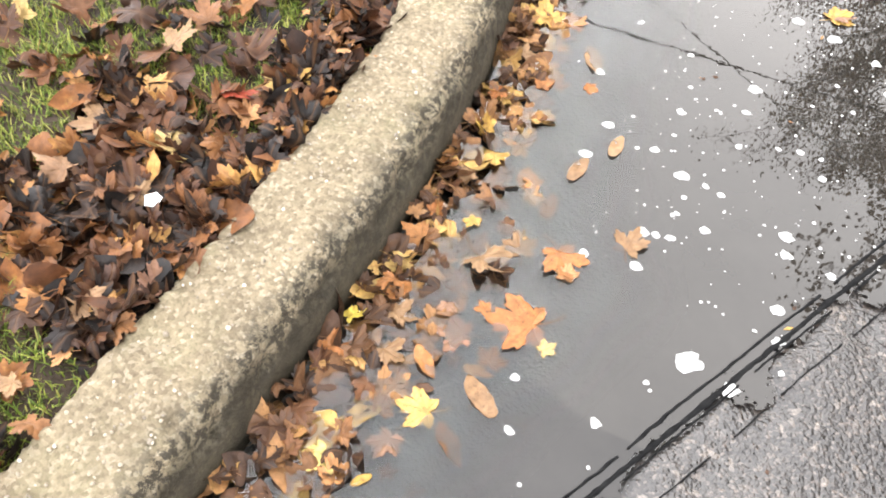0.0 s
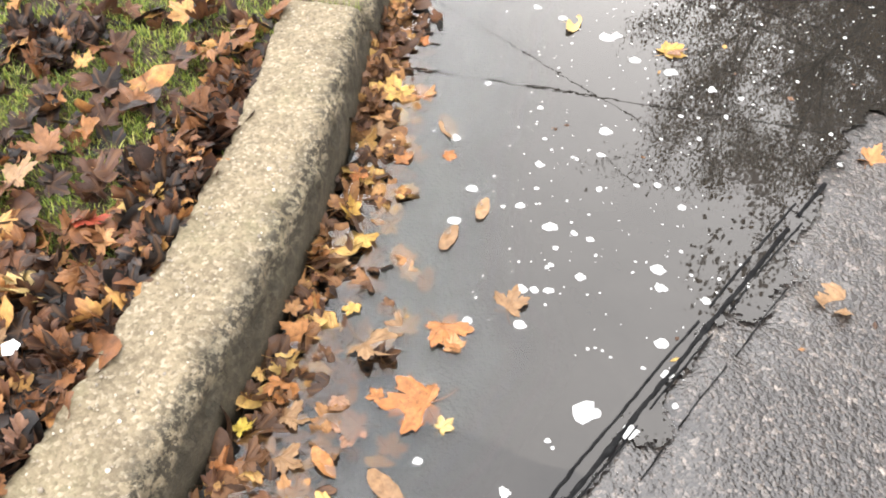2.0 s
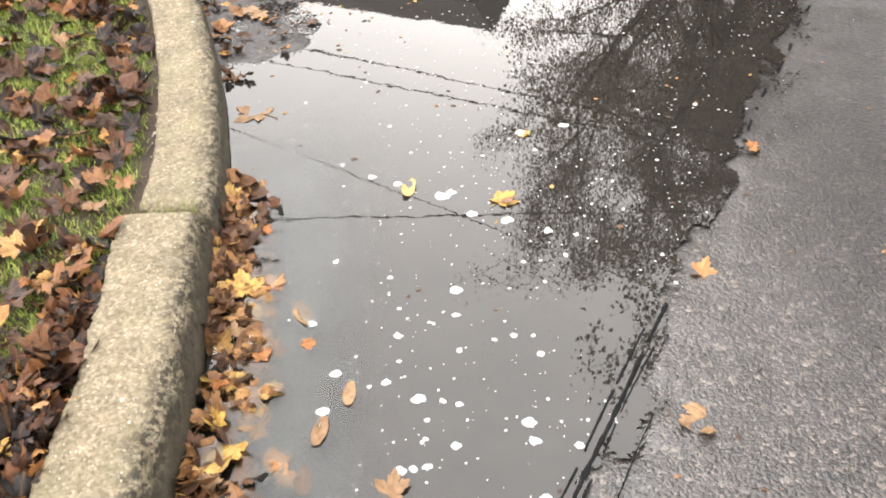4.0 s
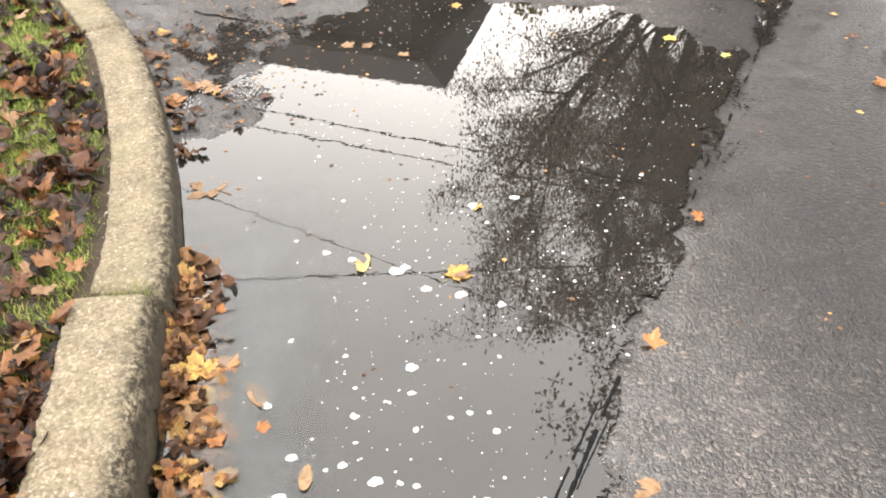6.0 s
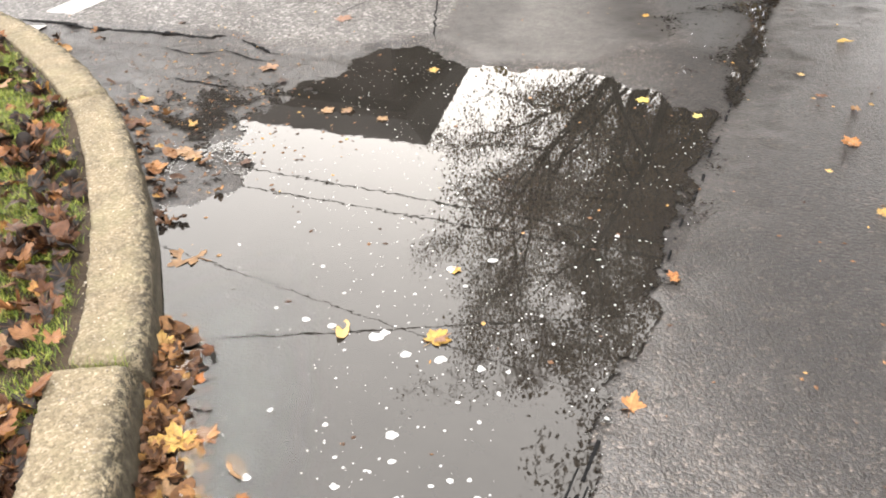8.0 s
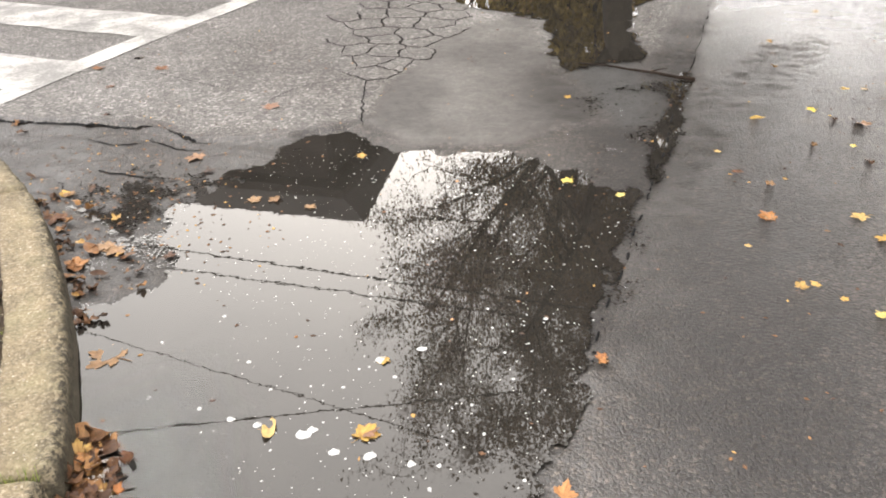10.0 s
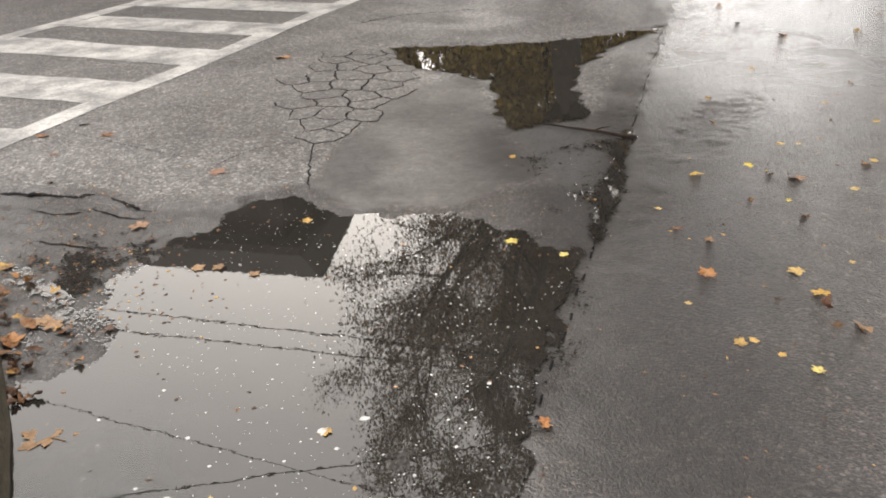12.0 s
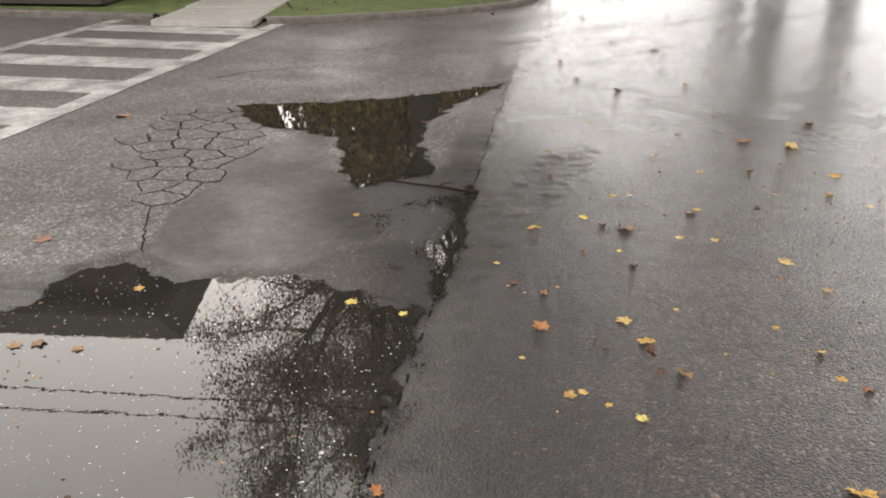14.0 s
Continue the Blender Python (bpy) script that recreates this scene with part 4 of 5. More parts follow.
verge_leaf(-0.508, 0.834, 0.049, "tan", "c")
verge_leaf(-0.443, 0.837, 0.042, "brown", "c")
verge_leaf(-0.396, 1.129, 0.031, "orange", "f")
verge_leaf(-0.431, 0.803, 0.041, "brown", "c")
verge_leaf(-0.571, 0.688, 0.037, "tan", "f")
verge_leaf(-0.473, 1.092, 0.034, "tan", "c")
verge_leaf(-0.461, 0.931, 0.046, "brown", "c")
verge_leaf(-0.220, 1.660, 0.017, "orange", "f")
verge_leaf(-0.625, 1.452, 0.034, "orange", "c")
verge_leaf(-0.295, 1.307, 0.038, "orange", "c")
verge_leaf(-0.615, 0.955, 0.045, "brown", "c")
verge_leaf(-0.520, 0.621, 0.042, "brown", "c")
verge_leaf(-0.396, 0.879, 0.040, "tan", "c")
verge_leaf(-0.347, 0.929, 0.038, "brown", "c")
verge_leaf(-0.577, 1.607, 0.065, "dark", "c")
verge_leaf(-0.424, 1.587, 0.058, "brown", "c")
verge_leaf(-0.704, 1.619, 0.061, "brown", "c")
verge_leaf(-0.165, 1.373, 0.044, "dark", "c")
verge_leaf(-0.245, 1.270, 0.043, "dark", "c")
verge_leaf(-0.318, 1.046, 0.039, "brown", "c")
verge_leaf(-0.543, 1.043, 0.041, "dark", "c")
verge_leaf(-0.725, 1.429, 0.051, "brown", "c")
verge_leaf(-0.833, 1.591, 0.055, "yellow", "c")
verge_leaf(-0.136, 1.575, 0.036, "brown", "c")
verge_leaf(-0.220, 1.412, 0.057, "yellow", "f")
verge_leaf(-0.150, 2.577, 0.028, "yellow", "f")
verge_leaf(-0.077, 2.755, 0.042, "brown", "c")
verge_leaf(0.010, 2.791, 0.055, "brown", "c")
verge_leaf(0.088, 2.717, 0.058, "dark", "c")
verge_leaf(0.236, 2.785, 0.029, "tan", "f")
verge_leaf(0.037, 2.444, 0.027, "orange", "f")
verge_leaf(-0.159, 2.348, 0.063, "brown", "c")
verge_leaf(-0.060, 2.275, 0.054, "dark", "c")
verge_leaf(0.057, 2.181, 0.045, "tan", "c")
verge_leaf(0.142, 2.214, 0.039, "brown", "c")
verge_leaf(-0.018, 1.993, 0.049, "tan", "c")
verge_leaf(-0.079, 1.903, 0.054, "brown", "c")
verge_leaf(-0.057, 1.765, 0.042, "dark", "c")
verge_leaf(-0.151, 1.518, 0.056, "orange", "c")
verge_leaf(-0.188, 1.559, 0.042, "brown", "c")
verge_leaf(-0.137, 1.471, 0.041, "dark", "c")
verge_leaf(-0.211, 3.117, 0.093, "dark", "c")
verge_leaf(0.176, 4.276, 0.050, "tan", "c")
verge_leaf(0.281, 4.253, 0.037, "tan", "f")
verge_leaf(0.141, 3.613, 0.053, "dark", "c")
verge_leaf(0.261, 3.573, 0.063, "dark", "c")
verge_leaf(0.241, 2.944, 0.045, "brown", "c")
verge_leaf(0.050, 2.774, 0.064, "dark", "c")
verge_leaf(0.092, 2.696, 0.054, "brown", "c")
verge_leaf(0.160, 2.572, 0.052, "dark", "c")
verge_leaf(0.020, 2.425, 0.023, "orange", "f")
verge_leaf(0.166, 2.375, 0.045, "brown", "c")
verge_leaf(0.093, 2.270, 0.048, "brown", "c")
verge_leaf(0.027, 2.251, 0.044, "tan", "c")
verge_leaf(0.069, 3.218, 0.043, "tan", "c")
verge_leaf(0.131, 3.092, 0.047, "dark", "c")
verge_leaf(0.246, 3.119, 0.037, "brown", "c")

# a top layer of loose leaves on the verge
loose = []
for _ in range(110):
    x, y = verge_point(kerb_at_y(leaf_dice.uniform(0.3, 3.0)), 0.27 + 0.75 * leaf_dice.random())
    loose.append((x, y, verge_height(x, y) + 0.034, leaf_dice.uniform(0.04, 0.07), leaf_dice.uniform(0, 360), leaf_dice.gauss(0, 12), leaf_dice.gauss(0, 12)))
scatter_litter("loose_leaves", loose, M_LOOSE, "loose brown and orange maple leaves on top of the litter", CURLED + [1, 4])
scrap_shape = [(-0.014, -0.012, 0), (0.01, -0.016, 0.004), (0.017, 0.004, 0.006), (0.002, 0.02, 0.002), (-0.016, 0.008, 0.006)]
scrap = mesh_object("paper_scrap", [(x, y, z) for x, y, z in scrap_shape] + [(x, y, z - 0.0012) for x, y, z in scrap_shape], [(0, 1, 2, 3, 4), (9, 8, 7, 6, 5)] + [(q, q + 5, (q + 1) % 5 + 5, (q + 1) % 5) for q in range(5)], M_TRIM)
scrap.location = (-0.434, 1.07, verge_height(-0.434, 1.07) + 0.045)
tagged(scrap, "small torn white scrap among brown leaves", "paper scrap")


# ---- debris ----
def build_debris(count, seed):
    rs = random.Random(seed)
    verts, faces = [], []
    for _ in range(count):
        if rs.random() < 0.45:
            x, y = rs.gauss(0.95, 0.3), rs.gauss(4.0, 0.45)
        else:
            x, y = rs.uniform(0.5, 7.5), rs.uniform(0.3, 6.5)
        if x < KERB_LINE[kerb_at_y(y)][0] + 0.02:
            continue
        z = max(far_ground(x, y), 0.0)
        s, a = rs.uniform(0.003, 0.012), rs.uniform(0, 6.28)
        ca, sa = math.cos(a) * s, math.sin(a) * s
        b = len(verts)
        q = rs.uniform(0.3, 0.8)
        verts += [(x + ca, y + sa, z + 0.001), (x - sa * q, y + ca * q, z + 0.001), (x - ca, y - sa, z + 0.001), (x + sa * q, y - ca * q, z + 0.001), (x + ca * 0.2, y, z + s * 0.5)]
        faces += [(b, b + 1, b + 4), (b + 1, b + 2, b + 4), (b + 2, b + 3, b + 4), (b + 3, b, b + 4)]
    tagged(mesh_object("leaf_crumbs", verts, faces, M_WETLITTER), "crumbs of leaf and grit strewn over the road", "debris", kind="stuff")


# ---- foam on the water ----
def blob(verts, faces, x, y, r, rs, flat=0.22):
    n = 10 if r > 0.006 else 6
    base = len(verts)
    off = rs.uniform(0, 6.28)
    stretch, turn = rs.uniform(0.7, 1.0), rs.uniform(0, 3.1)
    radii = [r * rs.uniform(0.72, 1.12) for _ in range(n)]
    for rr, h in ((1.0, 0.0005), (0.75, 0.8 * flat)):
        for q in range(n):
            a = off + 2 * math.pi * q / n
            ex, ey = radii[q] * rr * math.cos(a), stretch * radii[q] * rr * math.sin(a)
            verts.append((x + ex * math.cos(turn) - ey * math.sin(turn), y + ex * math.sin(turn) + ey * math.cos(turn), h * (1 if h < 0.001 else r)))
    verts.append((x, y, flat * r))
    for q in range(n):
        w = (q + 1) % n
        faces.append((base + q, base + w, base + n + w, base + n + q))
        faces.append((base + n + q, base + n + w, base + 2 * n))


foam_dice = random.Random(66)


def fleck(x, y, r):
    """One larger raft of foam."""
    verts, faces = [], []
    blob(verts, faces, x, y, r, foam_dice, 0.16)
    if r > 0.011:
        blob(verts, faces, x + r * 0.6, y - r * 0.3, r * 0.5, foam_dice, 0.2)
    tagged(mesh_object("foam_fleck", verts, faces, M_FOAM, smooth=True), "white foam fleck floating on the grey puddle", "foam", group="foam flecks on the puddle")


fleck(0.562, 0.852, 0.0274)
fleck(0.629, 0.798, 0.0186)
fleck(0.756, 0.972, 0.0142)
fleck(0.742, 0.902, 0.0138)
fleck(0.733, 0.832, 0.0090)
fleck(0.815, 1.157, 0.0164)
fleck(0.804, 1.108, 0.0136)
fleck(0.884, 1.059, 0.0112)
fleck(0.648, 1.168, 0.0123)
fleck(0.518, 1.159, 0.0132)
fleck(0.543, 1.151, 0.0108)
fleck(0.572, 1.145, 0.0120)
fleck(0.622, 1.320, 0.0180)
fleck(0.671, 1.291, 0.0103)
fleck(0.700, 1.267, 0.0089)
fleck(0.574, 1.397, 0.0131)
fleck(0.419, 1.377, 0.0154)
fleck(0.478, 1.470, 0.0146)
fleck(0.845, 1.610, 0.0175)
fleck(0.653, 1.522, 0.0124)
fleck(0.690, 1.608, 0.0071)
fleck(0.711, 1.726, 0.0089)
fleck(0.626, 1.444, 0.0067)
fleck(0.747, 1.524, 0.0070)
fleck(0.807, 1.527, 0.0113)
fleck(0.768, 1.415, 0.0095)
fleck(0.858, 1.411, 0.0082)
fleck(0.906, 1.404, 0.0097)
fleck(0.935, 1.324, 0.0109)
fleck(0.948, 1.384, 0.0083)
fleck(0.619, 1.257, 0.0075)
fleck(0.596, 1.211, 0.0074)
fleck(0.536, 1.400, 0.0065)
fleck(0.475, 1.650, 0.0141)
fleck(0.390, 1.099, 0.0116)
fleck(0.492, 1.068, 0.0139)
fleck(0.377, 0.722, 0.0113)
fleck(0.224, 0.702, 0.0111)
fleck(0.240, 0.808, 0.0094)
fleck(0.478, 0.805, 0.0064)
fleck(0.483, 0.789, 0.0043)
fleck(1.015, 1.878, 0.0163)
fleck(1.089, 1.810, 0.0194)
fleck(0.603, 1.847, 0.0107)
fleck(1.051, 1.632, 0.0076)
fleck(1.064, 1.540, 0.0074)
fleck(1.170, 1.717, 0.0127)
fleck(0.357, 0.638, 0.0050)
fleck(0.238, 0.605, 0.0049)
fleck(0.539, 1.500, 0.0054)
fleck(0.785, 1.550, 0.0057)
fleck(0.971, 1.992, 0.0233)
fleck(0.877, 2.104, 0.0153)
fleck(0.820, 2.170, 0.0138)
fleck(1.473, 2.168, 0.0168)
fleck(1.332, 2.189, 0.0221)
fleck(1.173, 1.724, 0.0095)
fleck(0.969, 2.411, 0.0094)
fleck(0.974, 2.239, 0.0072)
fleck(1.231, 1.671, 0.0079)
fleck(1.163, 1.609, 0.0077)
fleck(1.325, 2.085, 0.0089)
fleck(1.091, 1.810, 0.0129)
fleck(0.996, 2.716, 0.0082)
fleck(0.767, 2.677, 0.0080)
fleck(1.001, 1.997, 0.0168)
fleck(0.761, 2.270, 0.0089)
fleck(1.406, 1.711, 0.0066)
fleck(1.392, 1.500, 0.0062)
fleck(1.361, 1.394, 0.0076)
fleck(1.166, 2.126, 0.0071)
fleck(1.450, 1.839, 0.0069)
fleck(1.628, 1.873, 0.0071)
fleck(1.920, 2.088, 0.0099)


def foam_field(count, seed):
    rs = random.Random(seed)
    verts, faces = [], []
    made = 0
    while made < count:
        x, y = rs.uniform(0.2, 2.9), rs.uniform(0.3, 4.0)
        p = np.array([[x], [y]])
        if float(inside_distance(p[0], p[1], PUDDLE)[0]) < 0.06:
            continue
        kx = KERB_LINE[kerb_at_y(y)][0]
        if x - kx < 0.2 or vnoise(x, y, 2.0, 3.0) + 0.25 * rs.random() < (-0.05 if y > 1.0 else 0.1):
            continue
        r = rs.choice((0.0012, 0.0015, 0.0018, 0.002, 0.0026, 0.0035, 0.0048)) * rs.uniform(0.8, 1.2)
        blob(verts, faces, x, y, r, rs)
        made += 1
    ob = mesh_object("foam_flecks", verts, faces, M_FOAM, smooth=True)
    tagged(ob, "scattered tiny white foam flecks floating on puddle", "foam", kind="stuff")


foam_field(1350, 91)


# ---- seam in the road ----
def sealed_line(offset, start, end, width, seed, broken=0.0, z=0.0035):
    """A ragged dark strip of sealer along the seam."""
    rs = random.Random(seed)
    verts, faces = [], []
    s = start
    prev = False
    while s < end:
        w = width * (0.75 + 0.9 * abs(noise.noise(Vector((s * 22, seed, 0)))) + 0.4 * rs.random())
        o = offset + (0.03 * noise.noise(Vector((s * 1.9, seed, 7))) if start > 2 else 0) + 0.004 * noise.noise(Vector((s * 5, seed, 3))) + 0.002 * noise.noise(Vector((s * 40, seed, 5)))
        p = SEAM_DIR * s + SEAM_N * (SEAM_OFF + o)
        gx, gy = np.array([p.x]), np.array([p.y])
        h = max(float(ground_height(gx, gy)[0]) + 0.003, z)
        live = noise.noise(Vector((s * 14, seed, 9))) > broken - 0.75
        b = len(verts)
        verts += [(p.x + SEAM_N.x * w / 2, p.y + SEAM_N.y * w / 2, h - 0.004), (p.x + SEAM_N.x * w / 4, p.y + SEAM_N.y * w / 4, h), (p.x - SEAM_N.x * w / 4, p.y - SEAM_N.y * w / 4, h), (p.x - SEAM_N.x * w / 2, p.y - SEAM_N.y * w / 2, h - 0.004)]
        if prev and live:
            faces += [(b - 4, b - 3, b + 1, b), (b - 3, b - 2, b + 2, b + 1), (b - 2, b - 1, b + 3, b + 2)]
        prev = live
        s += 0.012
    return verts, faces


seam = new("road_seam")
tagged(seam, "ragged dark tar seam between two layers of asphalt", "seam", kind="structure")
for off, a, b, w, sd, br in ((0.028, -0.6, 1.75, 0.006, 1, 0.4), (0.004, -0.6, 1.85, 0.01, 2, 0.3), (-0.009, -0.6, 1.7, 0.0045, 3, 0.55), (-0.07, 0.2, 1.5, 0.003, 4, 0.6), (0.0, 2.6, 9.3, 0.009, 5, 0.72)):
    v, f = sealed_line(off, a, b, w, sd, br)
    mesh_object("tar_strip", v, f, M_SEAL, seam, smooth=True)


# ---- cracked asphalt ----
def crack(points, width, seed, name="crack"):
    """A narrow dark fissure with ragged sides following points."""
    line, at = resample(points, 0.03)
    verts, faces = [], []
    for k, (x, y) in enumerate(line):
        a, b = line[max(k - 1, 0)], line[min(k + 1, len(line) - 1)]
        t = (b - a) / max(1e-6, np.hypot(*(b - a)))
        x += 0.012 * noise.noise(Vector((at[k] * 16, seed, 1)))
        y += 0.012 * noise.noise(Vector((at[k] * 16, seed, 4)))
        w = width * (0.35 + 0.9 * abs(noise.noise(Vector((at[k] * 7, seed, 2)))) + 0.25 * random.random()) * (1.0 if 2 < k < len(line) - 3 else 0.4)
        h = float(ground_height(np.array([x]), np.array([y]))[0]) + 0.0025
        verts += [(x - t[1] * w / 2, y + t[0] * w / 2, h), (x + t[1] * w / 2, y - t[0] * w / 2, h)]
        if k:
            b2 = len(verts)
            faces.append((b2 - 4, b2 - 3, b2 - 1, b2 - 2))
    ob = mesh_object(name, verts, faces, M_SEAL)
    tagged(ob, "dark ragged crack in worn grey asphalt", "crack", group="cracks in the asphalt", kind="structure")


for n, (pts, w) in enumerate((
        ([(0.35, 5.58), (0.71, 5.25), (1.02, 4.98), (1.3, 4.70)], 0.062),
        ([(1.36, 4.6), (1.42, 4.40), (1.52, 4.30)], 0.035),
        ([(2.25, 4.1), (2.69, 4.86), (3.04, 5.05), (3.5, 5.35), (3.80, 5.78)], 0.014),
        ([(1.5, 5.9), (1.75, 5.3), (1.93, 4.95)], 0.007),
        ([(1.93, 4.7), (2.3, 4.9), (2.69, 4.86)], 0.007),
        ([(0.98, 4.75), (1.06, 4.6), (1.17, 4.54), (1.26, 4.56)], 0.022),
        ([(0.93, 4.3), (1.05, 4.15), (1.19, 4.03)], 0.026),
        ([(1.25, 4.54), (1.33, 4.36), (1.42, 4.25)], 0.02),
        ([(4.78, 8.02), (5.17, 8.08), (5.43, 8.1), (6.27, 7.86)], 0.03),
        ([(6.58, 8.94), (7.15, 8.44), (7.74, 8.62)], 0.022))):
    crack(pts, w, 3.1 * n + 1)

# plates of the crazed patch
rs = random.Random(404)
seeds = []
for _ in range(4000):
    p = (rs.uniform(2.3, 4.8), rs.uniform(4.5, 7.4))
    gap = rs.uniform(0.16, 0.31)
    if all((p[0] - q[0]) ** 2 + (p[1] - q[1]) ** 2 > gap ** 2 for q in seeds):
        seeds.append(p)


def wander(p):
    """Bends a straight crack; the same for both plates that it parts."""
    return (p.x + 0.03 * vnoise(p.x, p.y, 7, 5.0) + 0.012 * vnoise(p.x, p.y, 24, 9.0), p.y + 0.03 * vnoise(p.x, p.y, 7, 31.0) + 0.012 * vnoise(p.x, p.y, 24, 47.0))


crazed = new("crazed_patch")
tagged(crazed, "crazed grey asphalt broken into small plates", "road patch", kind="structure")
bed_v, bed_f = [], []
for c in seeds:
    if float(inside_distance(np.array([c[0]]), np.array([c[1]]), CRAZED)[0]) < 0.0:
        continue
    poly = [Vector((c[0] + 0.3 * math.cos(a), c[1] + 0.3 * math.sin(a))) for a in np.linspace(0, 2 * math.pi, 14, endpoint=False)]
    for q in seeds:
        if q == c or math.hypot(q[0] - c[0], q[1] - c[1]) > 0.7:
            continue
        mid = Vector(((c[0] + q[0]) / 2, (c[1] + q[1]) / 2))
        d = Vector((q[0] - c[0], q[1] - c[1])).normalized()
        cut = []
        for i in range(len(poly)):
            a, b = poly[i], poly[(i + 1) % len(poly)]
            da, db = (a - mid).dot(d), (b - mid).dot(d)
            if da <= 0:
                cut.append(a)
            if da * db < 0:
                cut.append(a + (b - a) * (da / (da - db)))
        poly = cut
        if len(poly) < 3:
            break
    if len(poly) < 3:
        continue
    edge = []
    for i in range(len(poly)):
        a, b = poly[i], poly[(i + 1) % len(poly)]
        steps = max(1, int(round((b - a).length / 0.03)))
        edge += [wander(a.lerp(b, k / steps)) for k in range(steps)]
    n = len(edge)
    cx, cy = sum(p[0] for p in edge) / n, sum(p[1] for p in edge) / n
    ex, ey = np.array([p[0] for p in edge]), np.array([p[1] for p in edge])
    hh = ground_height(ex, ey)
    hc = float(ground_height(np.array([cx]), np.array([cy]))[0])
    inset = [rs.uniform(0.006, 0.016) / max(0.03, math.hypot(x - cx, y - cy)) for x, y in edge]
    top = [(x + (cx - x) * f, y + (cy - y) * f, z + 0.0045) for (x, y), z, f in zip(edge, hh, inset)] + [(cx, cy, hc + 0.0055)]
    low = [(x + (cx - x) * f, y + (cy - y) * f, z + 0.001) for (x, y), z, f in zip(edge, hh, inset)]
    ob = mesh_object("asphalt_plate", top + low, [(i, (i + 1) % n, n) for i in range(n)] + [(i, n + 1 + i, n + 1 + (i + 1) % n, (i + 1) % n) for i in range(n)], M_ASPHALT, crazed)
    for name, val in (("wet", 0.25), ("fine", 0.0), ("silt", 0.0), ("pale", 0.62), ("dark", 0.0)):
        set_attr(ob.data, name, [val] * (2 * n + 1))
    at = len(bed_v)
    bed_v += [(x, y, z + 0.002) for (x, y), z in zip(edge, hh)] + [(cx, cy, hc + 0.002)]
    bed_f += [(at + i, at + (i + 1) % n, at + n) for i in range(n)]
# dark sheet under the plates, painting the shadow in their gaps
mesh_object("crack_bed", bed_v, bed_f, M_GAP, crazed)

# ---- crosswalk ----
CW_ALONG = Vector((0.795, 0.606, 0))
CW_BAR = Vector((0.606, -0.795, 0))


def paint_strip(name, centre, along, length, width, parent):
    n, m = 24, 3
    across = Vector((-along.y, along.x, 0))
    verts, faces = [], []
    for i in range(n + 1):
        for j in range(m + 1):
            p = centre + along * (length * (i / n - 0.5)) + across * (width * (j / m - 0.5))
            edge = 0.035 * noise.noise(Vector((p.x * 9, p.y * 9, 3)))
            p = p + across * (edge if j in (0, m) else 0) + along * (edge if i in (0, n) else 0)
            h = float(ground_height(np.array([p.x]), np.array([p.y]))[0])
            verts.append((p.x, p.y, h + 0.005))
    for i in range(n):
        for j in range(m):
            a = i * (m + 1) + j
            faces.append((a, a + m + 1, a + m + 2, a + 1))
    return mesh_object(name, verts, faces, M_PAINT, parent)


crosswalk = new("crosswalk")
tagged(crosswalk, "worn white ladder crosswalk painted on grey asphalt", "crosswalk", kind="structure")
FIRST = Vector((3.02, 7.48, 0))
for k in range(-3, 6):
    end = FIRST + CW_ALONG * (1.25 * k) - CW_BAR * 0.0
    paint_strip("bar", end - CW_BAR * 1.2, CW_BAR, 2.3, 0.6, crosswalk)
paint_strip("edge_line", FIRST + CW_ALONG * 1.0, CW_ALONG, 10.5, 0.2, crosswalk)
paint_strip("edge_line", FIRST + CW_ALONG * 1.0 - CW_BAR * 2.45, CW_ALONG, 10.5, 0.2, crosswalk)

# ---- far kerb, lawn and path ----
FAR = [(2.4, 18.2), (4.0, 15.8), (5.2, 14.2), (6.4, 12.6), (7.5, 11.15), (8.6, 10.6), (10.3, 10.2), (12.4, 10.35), (15.5, 12.4), (20, 16.2), (40, 32.5), (90, 73)]
FAR_LINE, FAR_S = resample(FAR, 0.25)
ft = np.gradient(FAR_LINE, axis=0)
ft /= np.hypot(ft[:, 0], ft[:, 1])[:, None]
FAR_LEFT = np.column_stack([-ft[:, 1], ft[:, 0]])


def far_ground(x, y):
    if math.hypot(x, y) > 15:
        return 0.007 + min((math.hypot(x, y) - 14) * 0.004, 0.6)
    return float(ground_height(np.array([x]), np.array([y]))[0])


def far_kerb(k0, k1, label):
    prof = [(0, -0.1), (0, 0.07), (0.02, 0.095), (0.13, 0.1), (0.15, 0.09), (0.15, -0.1)]
    verts, faces = [], []
    for k in range(k0, k1):
        for u, z in prof:
            x, y = FAR_LINE[k] + FAR_LEFT[k] * u
            verts.append((x, y, far_ground(*FAR_LINE[k]) + z))
    n = len(prof)
    for r in range(k1 - k0 - 1):
        for c in range(n - 1):
            faces.append((r * n + c, r * n + c + 1, (r + 1) * n + c + 1, (r + 1) * n + c))
    ob = mesh_object("far_kerb", verts, faces, M_FARKERB)
    tagged(ob, label, "kerb", group="kerb across the street")


